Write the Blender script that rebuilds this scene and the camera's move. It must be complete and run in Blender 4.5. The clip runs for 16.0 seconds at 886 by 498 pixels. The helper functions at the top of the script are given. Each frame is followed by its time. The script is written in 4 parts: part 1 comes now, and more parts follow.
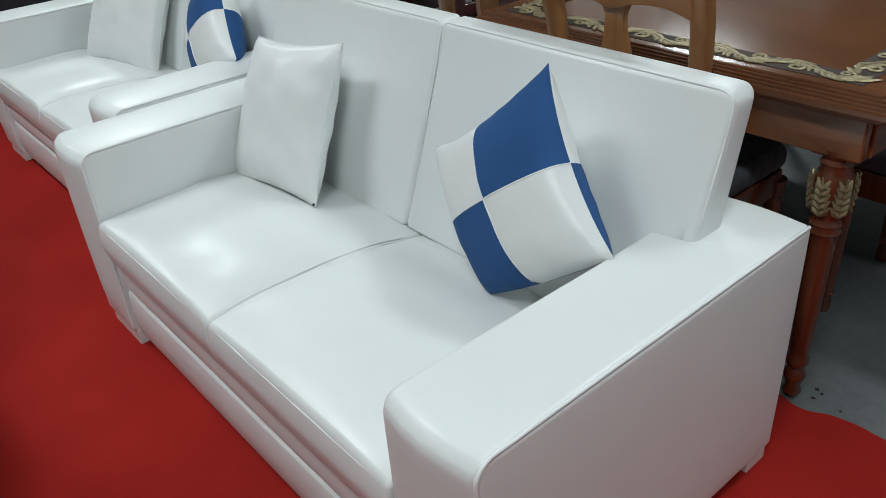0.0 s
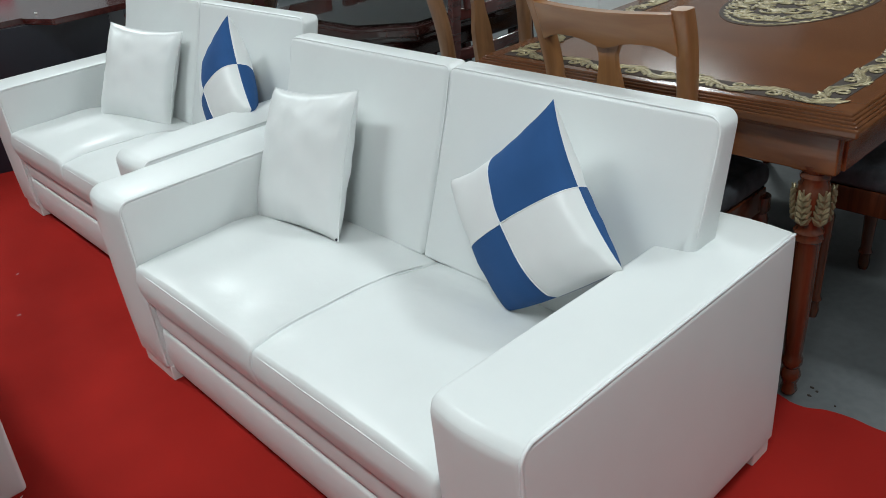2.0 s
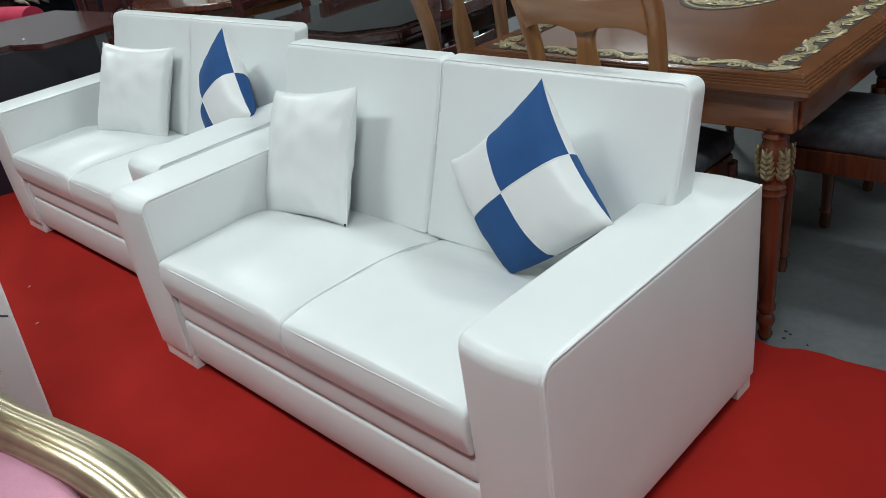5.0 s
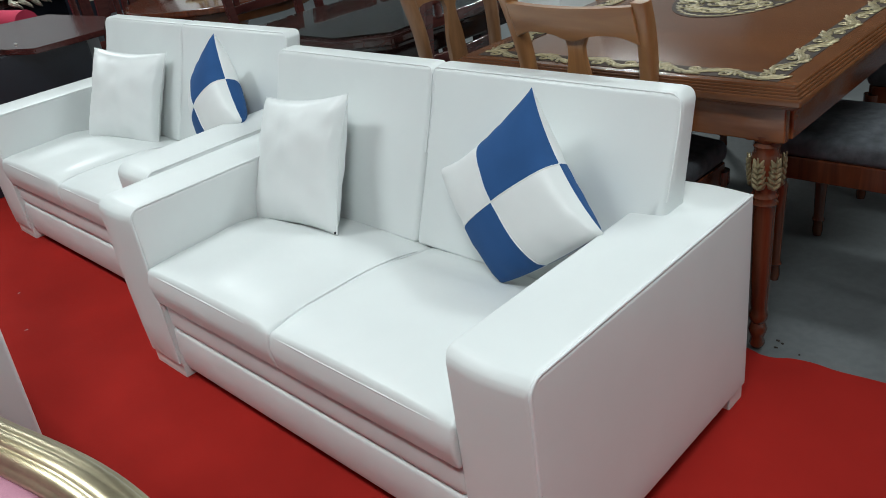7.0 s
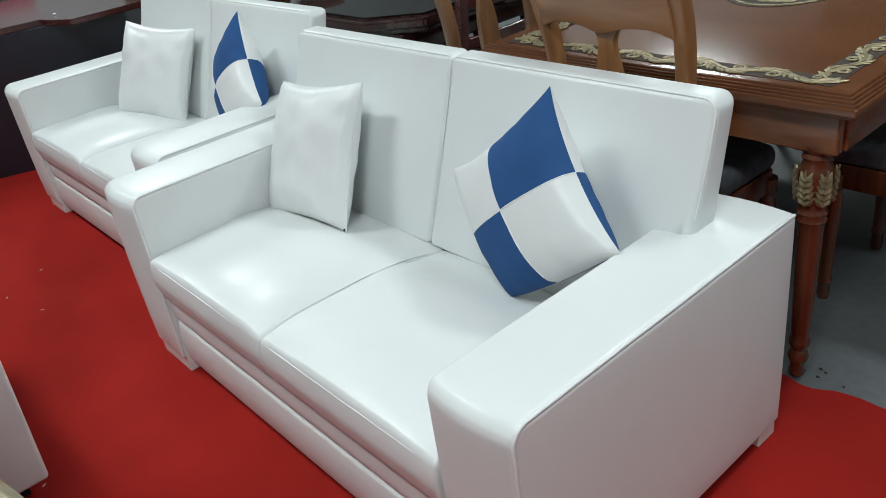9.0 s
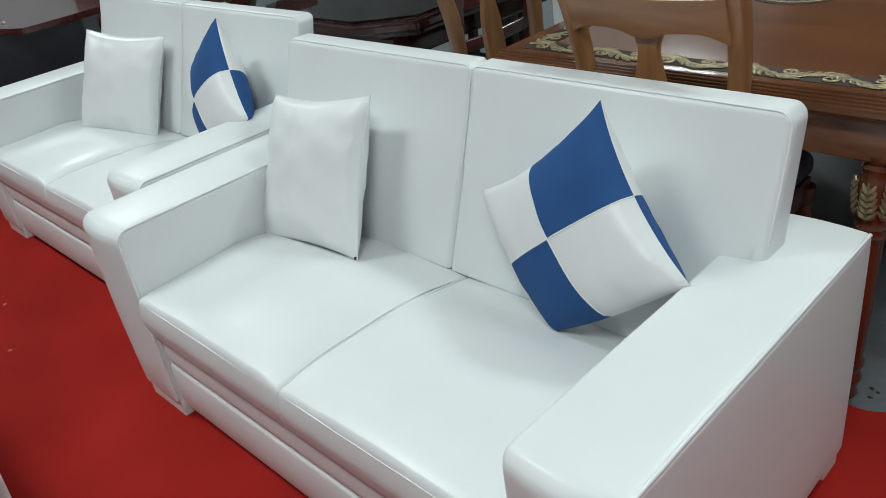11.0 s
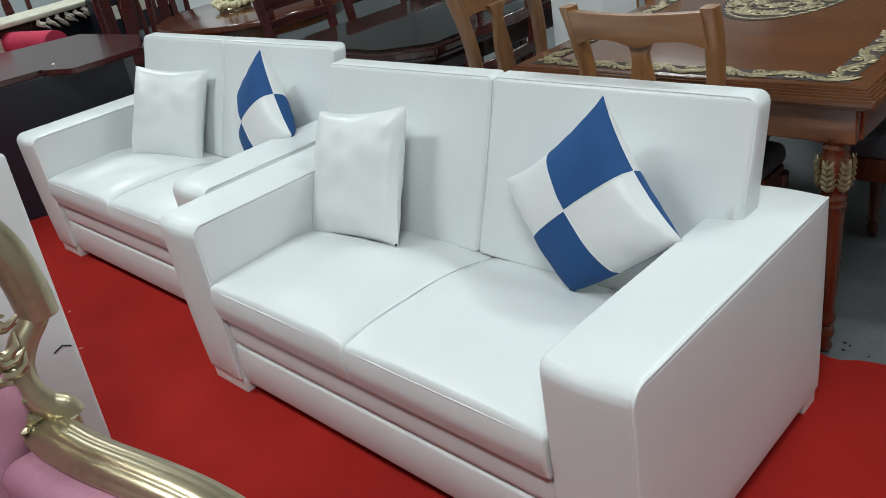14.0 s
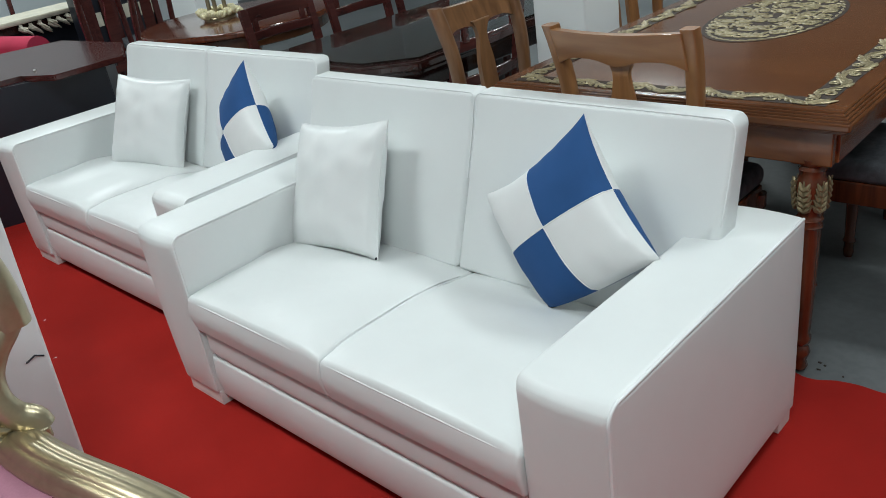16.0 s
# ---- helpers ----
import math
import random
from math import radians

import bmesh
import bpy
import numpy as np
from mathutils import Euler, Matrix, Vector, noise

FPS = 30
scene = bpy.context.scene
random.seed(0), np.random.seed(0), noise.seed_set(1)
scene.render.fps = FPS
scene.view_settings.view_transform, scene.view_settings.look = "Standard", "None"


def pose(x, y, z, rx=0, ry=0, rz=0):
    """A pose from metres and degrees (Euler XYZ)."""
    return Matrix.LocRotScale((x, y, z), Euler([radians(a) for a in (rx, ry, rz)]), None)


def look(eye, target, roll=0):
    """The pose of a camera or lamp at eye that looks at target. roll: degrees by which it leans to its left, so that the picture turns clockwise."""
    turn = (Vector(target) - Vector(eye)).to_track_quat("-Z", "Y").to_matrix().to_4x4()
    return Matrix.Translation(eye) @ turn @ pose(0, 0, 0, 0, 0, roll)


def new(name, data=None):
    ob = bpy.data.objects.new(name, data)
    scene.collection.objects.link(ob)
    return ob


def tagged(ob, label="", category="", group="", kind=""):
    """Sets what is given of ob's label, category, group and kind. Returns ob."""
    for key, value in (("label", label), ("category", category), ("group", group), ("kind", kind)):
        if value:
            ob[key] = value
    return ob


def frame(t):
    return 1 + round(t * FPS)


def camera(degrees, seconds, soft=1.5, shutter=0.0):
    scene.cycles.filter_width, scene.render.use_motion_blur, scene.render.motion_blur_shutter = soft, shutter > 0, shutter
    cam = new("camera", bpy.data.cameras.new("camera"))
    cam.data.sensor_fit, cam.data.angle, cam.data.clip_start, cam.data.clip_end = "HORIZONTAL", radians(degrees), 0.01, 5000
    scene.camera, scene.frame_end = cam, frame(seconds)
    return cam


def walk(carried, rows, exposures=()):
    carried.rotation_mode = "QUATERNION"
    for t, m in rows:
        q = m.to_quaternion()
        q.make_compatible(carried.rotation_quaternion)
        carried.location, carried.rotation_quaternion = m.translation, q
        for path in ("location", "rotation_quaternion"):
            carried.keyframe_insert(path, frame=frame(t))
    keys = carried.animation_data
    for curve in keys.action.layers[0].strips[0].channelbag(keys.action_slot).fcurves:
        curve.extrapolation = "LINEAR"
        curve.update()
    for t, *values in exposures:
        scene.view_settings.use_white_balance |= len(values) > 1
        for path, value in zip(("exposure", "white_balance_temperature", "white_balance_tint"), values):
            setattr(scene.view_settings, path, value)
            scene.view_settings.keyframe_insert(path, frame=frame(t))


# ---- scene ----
cam = camera(58.0, 16.0, soft=0.8)
PATH = [
    (0, (0.561, -0.484, 1.347), (-0.779, 0.59, 0.322), -4.4),
    (0.5, (0.6, -0.471, 1.352), (-0.745, 0.579, 0.31), -5.0),
    (1, (0.618, -0.492, 1.361), (-0.745, 0.539, 0.322), -5.9),
    (1.5, (0.612, -0.547, 1.387), (-0.766, 0.511, 0.396), -6.9),
    (2, (0.629, -0.639, 1.398), (-0.723, 0.498, 0.46), -6.5),
    (2.5, (0.663, -0.677, 1.411), (-0.702, 0.46, 0.493), -6.8),
    (3, (0.686, -0.695, 1.407), (-0.68, 0.444, 0.492), -7.0),
    (3.5, (0.697, -0.794, 1.406), (-0.664, 0.353, 0.493), -7.5),
    (4, (0.721, -0.853, 1.405), (-0.621, 0.317, 0.493), -9.0),
    (4.5, (0.723, -0.851, 1.406), (-0.594, 0.342, 0.487), -9.1),
    (7, (0.723, -0.824, 1.413), (-0.584, 0.384, 0.501), -8.7),
    (7.5, (0.729, -0.785, 1.411), (-0.59, 0.407, 0.494), -8.3),
    (8, (0.734, -0.718, 1.399), (-0.601, 0.446, 0.471), -8.0),
    (8.5, (0.733, -0.651, 1.4), (-0.638, 0.465, 0.465), -8.3),
    (9, (0.683, -0.616, 1.398), (-0.705, 0.463, 0.447), -8.6),
    (9.5, (0.551, -0.599, 1.397), (-0.815, 0.498, 0.433), -7.9),
    (9.7, (0.488, -0.6, 1.403), (-0.859, 0.514, 0.432), -7.7),
    (11.8, (0.418, -0.612, 1.402), (-0.879, 0.553, 0.42), -8.9),
    (12, (0.449, -0.628, 1.399), (-0.843, 0.538, 0.415), -8.7),
    (12.5, (0.585, -0.673, 1.42), (-0.728, 0.478, 0.445), -7.9),
    (13, (0.662, -0.72, 1.433), (-0.668, 0.413, 0.458), -7.9),
    (13.5, (0.643, -0.819, 1.437), (-0.698, 0.328, 0.496), -7.9),
    (14, (0.615, -0.921, 1.442), (-0.716, 0.277, 0.55), -10.4),
    (14.5, (0.619, -0.943, 1.44), (-0.696, 0.286, 0.567), -9.2),
    (15, (0.615, -0.93, 1.444), (-0.691, 0.313, 0.577), -9.0),
    (15.5, (0.612, -0.92, 1.443), (-0.692, 0.325, 0.576), -8.8),
    (16, (0.619, -0.914, 1.445), (-0.687, 0.327, 0.575), -8.8),
]
EXPOSURES = [(0, 0.02), (1.5, 0.12), (3.0, 0.22), (9.0, 0.22), (11.8, 0.08), (12.5, 0.1), (13.5, 0.17), (14.5, 0.2), (16, 0.2)]
walk(cam, [(t, look(eye, target, roll)) for t, eye, target, roll in PATH], EXPOSURES)

# ---- light ----
world = bpy.data.worlds.new("world")
scene.world = world
world.use_nodes = True
world.node_tree.nodes["Background"].inputs[0].default_value = (0.75, 0.85, 1.0, 1)
world.node_tree.nodes["Background"].inputs[1].default_value = 0.3
LAMP_COLOUR = (0.885, 0.99, 1.0)
# assumed lamps, out of view; the last is added fill for the sofa's side
LAMPS = [(-6.7, 1.8, 62), (0.3, 2.6, 50), (-3.4, 5.2, 108), (-6.6, -1.1, 62), (-2.6, -1.0, 54), (1.0, -1.4, 72), (3.1, 0.9, 17)]
PANEL = (1.3, 0.42)
LAMP_HEIGHT = 3.55


# ---- materials ----
def material(name, base, rough=0.5, metal=0.0, spread=0.06, scale=6.0, fine=0.0, fine_scale=120.0, coat=0.0, bump=0.15, bump_scale=0.002, spec=0.5):
    """A principled material whose colour drifts at two scales and whose surface carries fine relief."""
    m = bpy.data.materials.new(name)
    m.use_nodes = True
    nt = m.node_tree
    b = nt.nodes["Principled BSDF"]
    b.inputs["Roughness"].default_value = rough
    b.inputs["Metallic"].default_value = metal
    b.inputs["Coat Weight"].default_value = coat
    b.inputs["Coat Roughness"].default_value = 0.12
    b.inputs["Specular IOR Level"].default_value = spec
    tc = nt.nodes.new("ShaderNodeTexCoord")
    n1 = nt.nodes.new("ShaderNodeTexNoise")
    n1.inputs["Scale"].default_value = scale
    n1.inputs["Detail"].default_value = 4
    n2 = nt.nodes.new("ShaderNodeTexNoise")
    n2.inputs["Scale"].default_value = fine_scale
    n2.inputs["Detail"].default_value = 3
    nt.links.new(tc.outputs["Object"], n1.inputs["Vector"])
    nt.links.new(tc.outputs["Object"], n2.inputs["Vector"])
    ramp = nt.nodes.new("ShaderNodeValToRGB")
    ramp.color_ramp.elements[0].position, ramp.color_ramp.elements[1].position = 0.3, 0.7
    ramp.color_ramp.elements[0].color = tuple(max(0, c * (1 - spread)) for c in base) + (1,)
    ramp.color_ramp.elements[1].color = tuple(min(1, c * (1 + spread)) for c in base) + (1,)
    nt.links.new(n1.outputs["Fac"], ramp.inputs["Fac"])
    mix = nt.nodes.new("ShaderNodeMix")
    mix.data_type, mix.blend_type = "RGBA", "MULTIPLY"
    mix.inputs["Factor"].default_value = fine
    nt.links.new(ramp.outputs["Color"], mix.inputs["A"])
    r2 = nt.nodes.new("ShaderNodeValToRGB")
    r2.color_ramp.elements[0].position, r2.color_ramp.elements[1].position = 0.35, 0.65
    r2.color_ramp.elements[0].color = (0.45, 0.45, 0.45, 1)
    nt.links.new(n2.outputs["Fac"], r2.inputs["Fac"])
    nt.links.new(r2.outputs["Color"], mix.inputs["B"])
    nt.links.new(mix.outputs["Result"], b.inputs["Base Color"])
    bp = nt.nodes.new("ShaderNodeBump")
    bp.inputs["Strength"].default_value = bump
    bp.inputs["Distance"].default_value = bump_scale
    nt.links.new(n2.outputs["Fac"], bp.inputs["Height"])
    nt.links.new(bp.outputs["Normal"], b.inputs["Normal"])
    return m


def wood(name, dark, light, rough=0.25, coat=0.5, grain=(2.0, 28.0, 28.0)):
    """Varnished wood with stretched grain."""
    m = material(name, light, rough, coat=coat, bump=0.05)
    nt = m.node_tree
    b = nt.nodes["Principled BSDF"]
    tc = nt.nodes.new("ShaderNodeTexCoord")
    mp = nt.nodes.new("ShaderNodeMapping")
    mp.inputs["Scale"].default_value = grain
    n = nt.nodes.new("ShaderNodeTexNoise")
    n.inputs["Scale"].default_value = 1.6
    n.inputs["Detail"].default_value = 6
    n.inputs["Distortion"].default_value = 0.6
    r = nt.nodes.new("ShaderNodeValToRGB")
    r.color_ramp.elements[0].position, r.color_ramp.elements[1].position = 0.32, 0.68
    r.color_ramp.elements[0].color = (*dark, 1)
    r.color_ramp.elements[1].color = (*light, 1)
    nt.links.new(tc.outputs["Object"], mp.inputs["Vector"])
    nt.links.new(mp.outputs["Vector"], n.inputs["Vector"])
    nt.links.new(n.outputs["Fac"], r.inputs["Fac"])
    nt.links.new(r.outputs["Color"], b.inputs["Base Color"])
    return m


LEATHER = material("white_leather", (0.71, 0.735, 0.73), 0.39, spread=0.03, scale=3, fine=0.0, fine_scale=150, bump=0.12, bump_scale=0.001, coat=0.05, spec=0.45)
for skin, pitch, depth in ((LEATHER, 11.0, 0.0075),):
    # soft puckers of stretched leather over the fine grain
    nt = skin.node_tree
    shader = nt.nodes["Principled BSDF"]
    pucker = nt.nodes.new("ShaderNodeTexNoise")
    pucker.inputs["Scale"].default_value = pitch
    pucker.inputs["Detail"].default_value = 1.5
    pucker.inputs["Distortion"].default_value = 0.6
    where = nt.nodes.new("ShaderNodeTexCoord")
    nt.links.new(where.outputs["Object"], pucker.inputs["Vector"])
    relief = nt.nodes.new("ShaderNodeBump")
    relief.inputs["Strength"].default_value = 0.2
    relief.inputs["Distance"].default_value = depth
    nt.links.new(pucker.outputs["Fac"], relief.inputs["Height"])
    if shader.inputs["Normal"].links:
        nt.links.new(shader.inputs["Normal"].links[0].from_socket, relief.inputs["Normal"])
    nt.links.new(relief.outputs["Normal"], shader.inputs["Normal"])
PIPING = material("white_piping", (0.74, 0.76, 0.76), 0.4, spread=0.03, bump=0.1)
CARPET = material("red_carpet", (0.36, 0.018, 0.0135), 0.95, spread=0.16, scale=2.2, fine=0.45, fine_scale=700, bump=0.5, bump_scale=0.003, spec=0.1)
BLUE = material("blue_fabric", (0.022, 0.085, 0.24), 0.8, spread=0.08, fine=0.2, fine_scale=900, bump=0.3, bump_scale=0.0008, spec=0.25)
PILLOWSKIN = material("glossy_leatherette", (0.72, 0.74, 0.735), 0.36, spread=0.03, scale=4, fine_scale=13, bump=0.16, bump_scale=0.006)
CHAIRWOOD = wood("light_brown_wood", (0.23, 0.098, 0.034), (0.34, 0.155, 0.056), rough=0.35, grain=(2.0, 16.0, 16.0))
CHAIRWOODV = wood("light_brown_wood_upright", (0.21, 0.088, 0.03), (0.34, 0.155, 0.056), rough=0.35, grain=(16.0, 16.0, 2.0))
SIDEWOOD = wood("mid_brown_wood", (0.13, 0.06, 0.026), (0.24, 0.115, 0.05), rough=0.3, grain=(16.0, 16.0, 2.0))
WHITEFAB = material("white_leatherette", (0.73, 0.74, 0.735), 0.42, spread=0.03, fine_scale=500, bump=0.15, bump_scale=0.0008)
WOOD = wood("brown_wood", (0.104, 0.037, 0.014), (0.145, 0.055, 0.021), rough=0.2, coat=0.15, grain=(1.5, 9.0, 9.0))
APRONWOOD = wood("apron_wood", (0.115, 0.036, 0.012), (0.19, 0.065, 0.022), rough=0.2, grain=(3.0, 3.0, 22.0))
WOODV = wood("brown_wood_upright", (0.12, 0.042, 0.014), (0.26, 0.105, 0.038), grain=(28.0, 28.0, 2.0))
LEGWOOD = wood("red_brown_wood", (0.07, 0.018, 0.008), (0.135, 0.038, 0.016), rough=0.18, grain=(28.0, 28.0, 2.0))
MAHOGANY = wood("dark_mahogany", (0.020, 0.006, 0.005), (0.045, 0.014, 0.011), rough=0.16)
REDWOOD = wood("red_mahogany", (0.05, 0.012, 0.011), (0.09, 0.022, 0.018), rough=0.25)
GILT = material("antique_gilt", (0.31, 0.255, 0.145), 0.42, metal=0.45, spread=0.25, scale=40, fine=0.5, fine_scale=90, bump=0.4)
GOLD = material("gold_paint", (0.47, 0.405, 0.27), 0.33, metal=0.85, spread=0.12, scale=8, fine=0.15, fine_scale=60, bump=0.1)
PINK = material("pink_velvet", (0.52, 0.25, 0.33), 0.75, spread=0.18, scale=5, fine=0.12, fine_scale=300, spec=0.2, bump=0.2)
GREYFAB = material("grey_fabric", (0.07, 0.076, 0.087), 0.9, spread=0.35, scale=30, fine=0.4, fine_scale=350, bump=0.5)
CONCRETE = material("concrete", (0.108, 0.116, 0.119), 0.45, spread=0.3, scale=1.3, fine=0.25, fine_scale=40, bump=0.1)
CEIL = material("ceiling_sheet", (0.45, 0.46, 0.47), 0.7, spread=0.06, scale=1.0)
WALL = material("wall_paint", (0.54, 0.58, 0.60), 0.7, spread=0.04, scale=1.0, bump=0.1)
# wall tone darkened so the tabletop's right side mirrors less light
DARKWALL = material("darkened_wall", (0.16, 0.145, 0.13), 0.7, spread=0.1, scale=1.0, bump=0.1)
WHITEWALL = material("white_paint", (0.82, 0.84, 0.84), 0.55, spread=0.03, scale=1.5, bump=0.1)
CREAM = material("cream_paint", (0.58, 0.55, 0.45), 0.5, spread=0.12, scale=12)
NAVY = material("dark_laminate", (0.012, 0.014, 0.022), 0.35, spread=0.2, scale=3)
REDFAB = material("red_fabric", (0.42, 0.02, 0.06), 0.8, spread=0.12, scale=6, fine_scale=400, bump=0.2)
BLACKGROUND = material("dark_ground", (0.026, 0.013, 0.007), 0.75, spread=0.3, scale=40)
PAPER = material("paper", (0.75, 0.75, 0.73), 0.6, spread=0.03)
FOOT = material("white_lacquer", (0.72, 0.72, 0.70), 0.35, spread=0.04)
PETAL = material("cream_petal", (0.72, 0.66, 0.42), 0.6, spread=0.2, scale=40)
GLASS = bpy.data.materials.new("table_glass")
GLASS.use_nodes = True
_g = GLASS.node_tree.nodes["Principled BSDF"]
_g.inputs["Base Color"].default_value = (0.72, 0.86, 0.84, 1)
_g.inputs["Roughness"].default_value = 0.03
_g.inputs["Transmission Weight"].default_value = 1.0
_g.inputs["IOR"].default_value = 1.5


# ---- mesh helpers ----
def part(name, bm, mat, parent=None, label="", smooth=True):
    me = bpy.data.meshes.new(name)
    bmesh.ops.recalc_face_normals(bm, faces=bm.faces)
    bm.to_mesh(me)
    bm.free()
    me.materials.append(mat)
    for p in me.polygons:
        p.use_smooth = smooth
    ob = new(name, me)
    if smooth:
        me.set_sharp_from_angle(angle=radians(48))
    if parent:
        ob.parent = parent
    if label:
        tagged(ob, label)
    return ob


def thing(name, label, category, at=None, group="", kind=""):
    ob = new(name)
    ob.empty_display_size = 0.1
    if at is not None:
        ob.matrix_basis = at
    return tagged(ob, label, category, group, kind)


def samples(lo, hi, r, cell, extra=()):
    """Coordinates along one axis of a rounded box: close in the rounded ends, wide between."""
    ends = [r * (1 - math.cos(a * math.pi / 8)) for a in range(5)]
    inner = max(1, round((hi - lo - 2 * r) / cell))
    mid = [lo + r + (hi - lo - 2 * r) * i / inner for i in range(1, inner)]
    out = [lo + e for e in ends] + mid + [hi - e for e in reversed(ends)] + list(extra)
    return sorted(set(round(v, 5) for v in out))


def soft_box(x, y, z, r, cell=0.06, shape=None, extra=((), (), ()), bm=None):
    """A box with rounded edges from ranges x, y, z; shape(p) bends each vertex afterwards."""
    bm = bm or bmesh.new()
    lo, hi = Vector((x[0], y[0], z[0])), Vector((x[1], y[1], z[1]))
    r = min(r, *((hi - lo) * 0.499))
    ax = [samples(lo[i], hi[i], r, cell, extra[i]) for i in range(3)]
    made = {}

    def vert(p):
        key = tuple(round(c, 5) for c in p)
        if key not in made:
            p = Vector(key)
            core = Vector([min(max(p[i], lo[i] + r), hi[i] - r) for i in range(3)])
            d = p - core
            if d.length > 1e-9:
                # a sphere mapped from the cube's shell
                q = d / r
                s = Vector((q.x * math.sqrt(max(0, 1 - q.y**2 / 2 - q.z**2 / 2 + q.y**2 * q.z**2 / 3)),
                            q.y * math.sqrt(max(0, 1 - q.z**2 / 2 - q.x**2 / 2 + q.z**2 * q.x**2 / 3)),
                            q.z * math.sqrt(max(0, 1 - q.x**2 / 2 - q.y**2 / 2 + q.x**2 * q.y**2 / 3))))
                p = core + s * r
            made[key] = bm.verts.new(shape(p) if shape else p)
        return made[key]

    for n in range(3):
        u, v = (n + 1) % 3, (n + 2) % 3
        for side in (lo[n], hi[n]):
            for i in range(len(ax[u]) - 1):
                for j in range(len(ax[v]) - 1):
                    loop = []
                    for a, b in ((i, j), (i + 1, j), (i + 1, j + 1), (i, j + 1)):
                        p = [0, 0, 0]
                        p[n], p[u], p[v] = round(side, 5), ax[u][a], ax[v][b]
                        loop.append(vert(p))
                    try:
                        bm.faces.new(loop)
                    except ValueError:
                        pass
    return bm


def tube(points, radius, sides=8, bm=None, closed=False, flat=1.0, axis=None):
    """A cord through the points; radius is a number or a function of 0..1."""
    bm = bm or bmesh.new()
    pts = [Vector(p) for p in points]
    rings, up = [], Vector((0, 0, 1))
    n = len(pts)
    for i, p in enumerate(pts):
        a, b = pts[i - 1] if (i or closed) else pts[0], pts[(i + 1) % n] if (i < n - 1 or closed) else pts[-1]
        d = (b - a).normalized()
        side = Vector(axis) - d * d.dot(Vector(axis)) if axis else d.cross(up)
        if side.length < 0.15:
            side = d.cross(Vector((0, 1, 0.2)))
        side.normalize()
        top = side.cross(d)
        r = radius(i / (n - 1)) if callable(radius) else radius
        rings.append([bm.verts.new(p + side * r * math.cos(t) + top * r * flat * math.sin(t)) for t in (k * 2 * math.pi / sides for k in range(sides))])
    for i in range(n if closed else n - 1):
        for k in range(sides):
            a, b = rings[i], rings[(i + 1) % n]
            bm.faces.new((a[k], a[(k + 1) % sides], b[(k + 1) % sides], b[k]))
    if not closed:
        bm.faces.new(rings[0])
        bm.faces.new(rings[-1])
    return bm


def lathe(profile, sides=24, bm=None, centre=(0, 0)):
    """A turned piece from (radius, height) pairs, bottom first."""
    bm = bm or bmesh.new()
    rings = [[bm.verts.new((centre[0] + r * math.cos(t), centre[1] + r * math.sin(t), z)) for t in (k * 2 * math.pi / sides for k in range(sides))] for r, z in profile]
    for a, b in zip(rings, rings[1:]):
        for k in range(sides):
            bm.faces.new((a[k], a[(k + 1) % sides], b[(k + 1) % sides], b[k]))
    bm.faces.new(rings[0])
    bm.faces.new(rings[-1])
    return bm


def slab(outline, z0, z1, bevel=0.0, bm=None, axes="xyz"):
    """A plate from an outline of (a, b) pairs, thick from z0 to z1 along the third axis."""
    own = bmesh.new()
    order = {"xyz": lambda a, b, c: (a, b, c), "xzy": lambda a, b, c: (a, c, b), "yzx": lambda a, b, c: (c, a, b)}[axes]
    low = [own.verts.new(order(a, b, z0)) for a, b in outline]
    high = [own.verts.new(order(a, b, z1)) for a, b in outline]
    own.faces.new(low)
    own.faces.new(list(reversed(high)))
    for i in range(len(low)):
        j = (i + 1) % len(low)
        own.faces.new((low[j], low[i], high[i], high[j]))
    if bevel:
        bmesh.ops.bevel(own, geom=own.edges[:], offset=bevel, segments=2, affect="EDGES", clamp_overlap=True)
    if bm is None:
        return own
    me = bpy.data.meshes.new("slab")
    own.to_mesh(me)
    own.free()
    bm.from_mesh(me)
    bpy.data.meshes.remove(me)
    return bm


def smooth_path(points, n=6):
    """Catmull-Rom through the points."""
    p = [Vector(q) for q in points]
    p = [p[0] * 2 - p[1]] + p + [p[-1] * 2 - p[-2]]
    out = []
    for i in range(1, len(p) - 2):
        for k in range(n):
            t = k / n
            out.append(0.5 * (2 * p[i] + (p[i + 1] - p[i - 1]) * t + (2 * p[i - 1] - 5 * p[i] + 4 * p[i + 1] - p[i + 2]) * t * t + (3 * p[i] - p[i - 1] - 3 * p[i + 1] + p[i + 2]) * t**3))
    return out + [p[-2]]


# ---- the hall ----
def plain_box(x, y, z):
    return soft_box(x, y, z, 0.004, 50)


X0, X1, Y0, Y1, TOP = -10.0, 5.0, -6.0, 9.0, 3.9
tagged(part("floor", plain_box((X0, X1), (Y0, Y1), (-0.2, -0.006)), CONCRETE), "bare grey concrete floor with stains and dust", "floor", kind="structure")
tagged(part("ceiling", plain_box((X0, X1), (Y0, Y1), (TOP, TOP + 0.1)), CEIL), "plain grey ceiling of the furniture hall", "ceiling", kind="structure")
for nm, xx, yy in (("wall_north", (X0, -3.65), (Y1, Y1 + 0.15)), ("wall_south", (X0, X1), (Y0 - 0.15, Y0)), ("wall_west", (X0 - 0.15, X0), (Y0, Y1)), ("wall_east", (X1, X1 + 0.15), (Y0, Y1))):
    tagged(part(nm, plain_box(xx, yy, (-0.2, TOP + 0.1)), WALL), "plain pale painted wall of the hall", "wall", kind="structure")
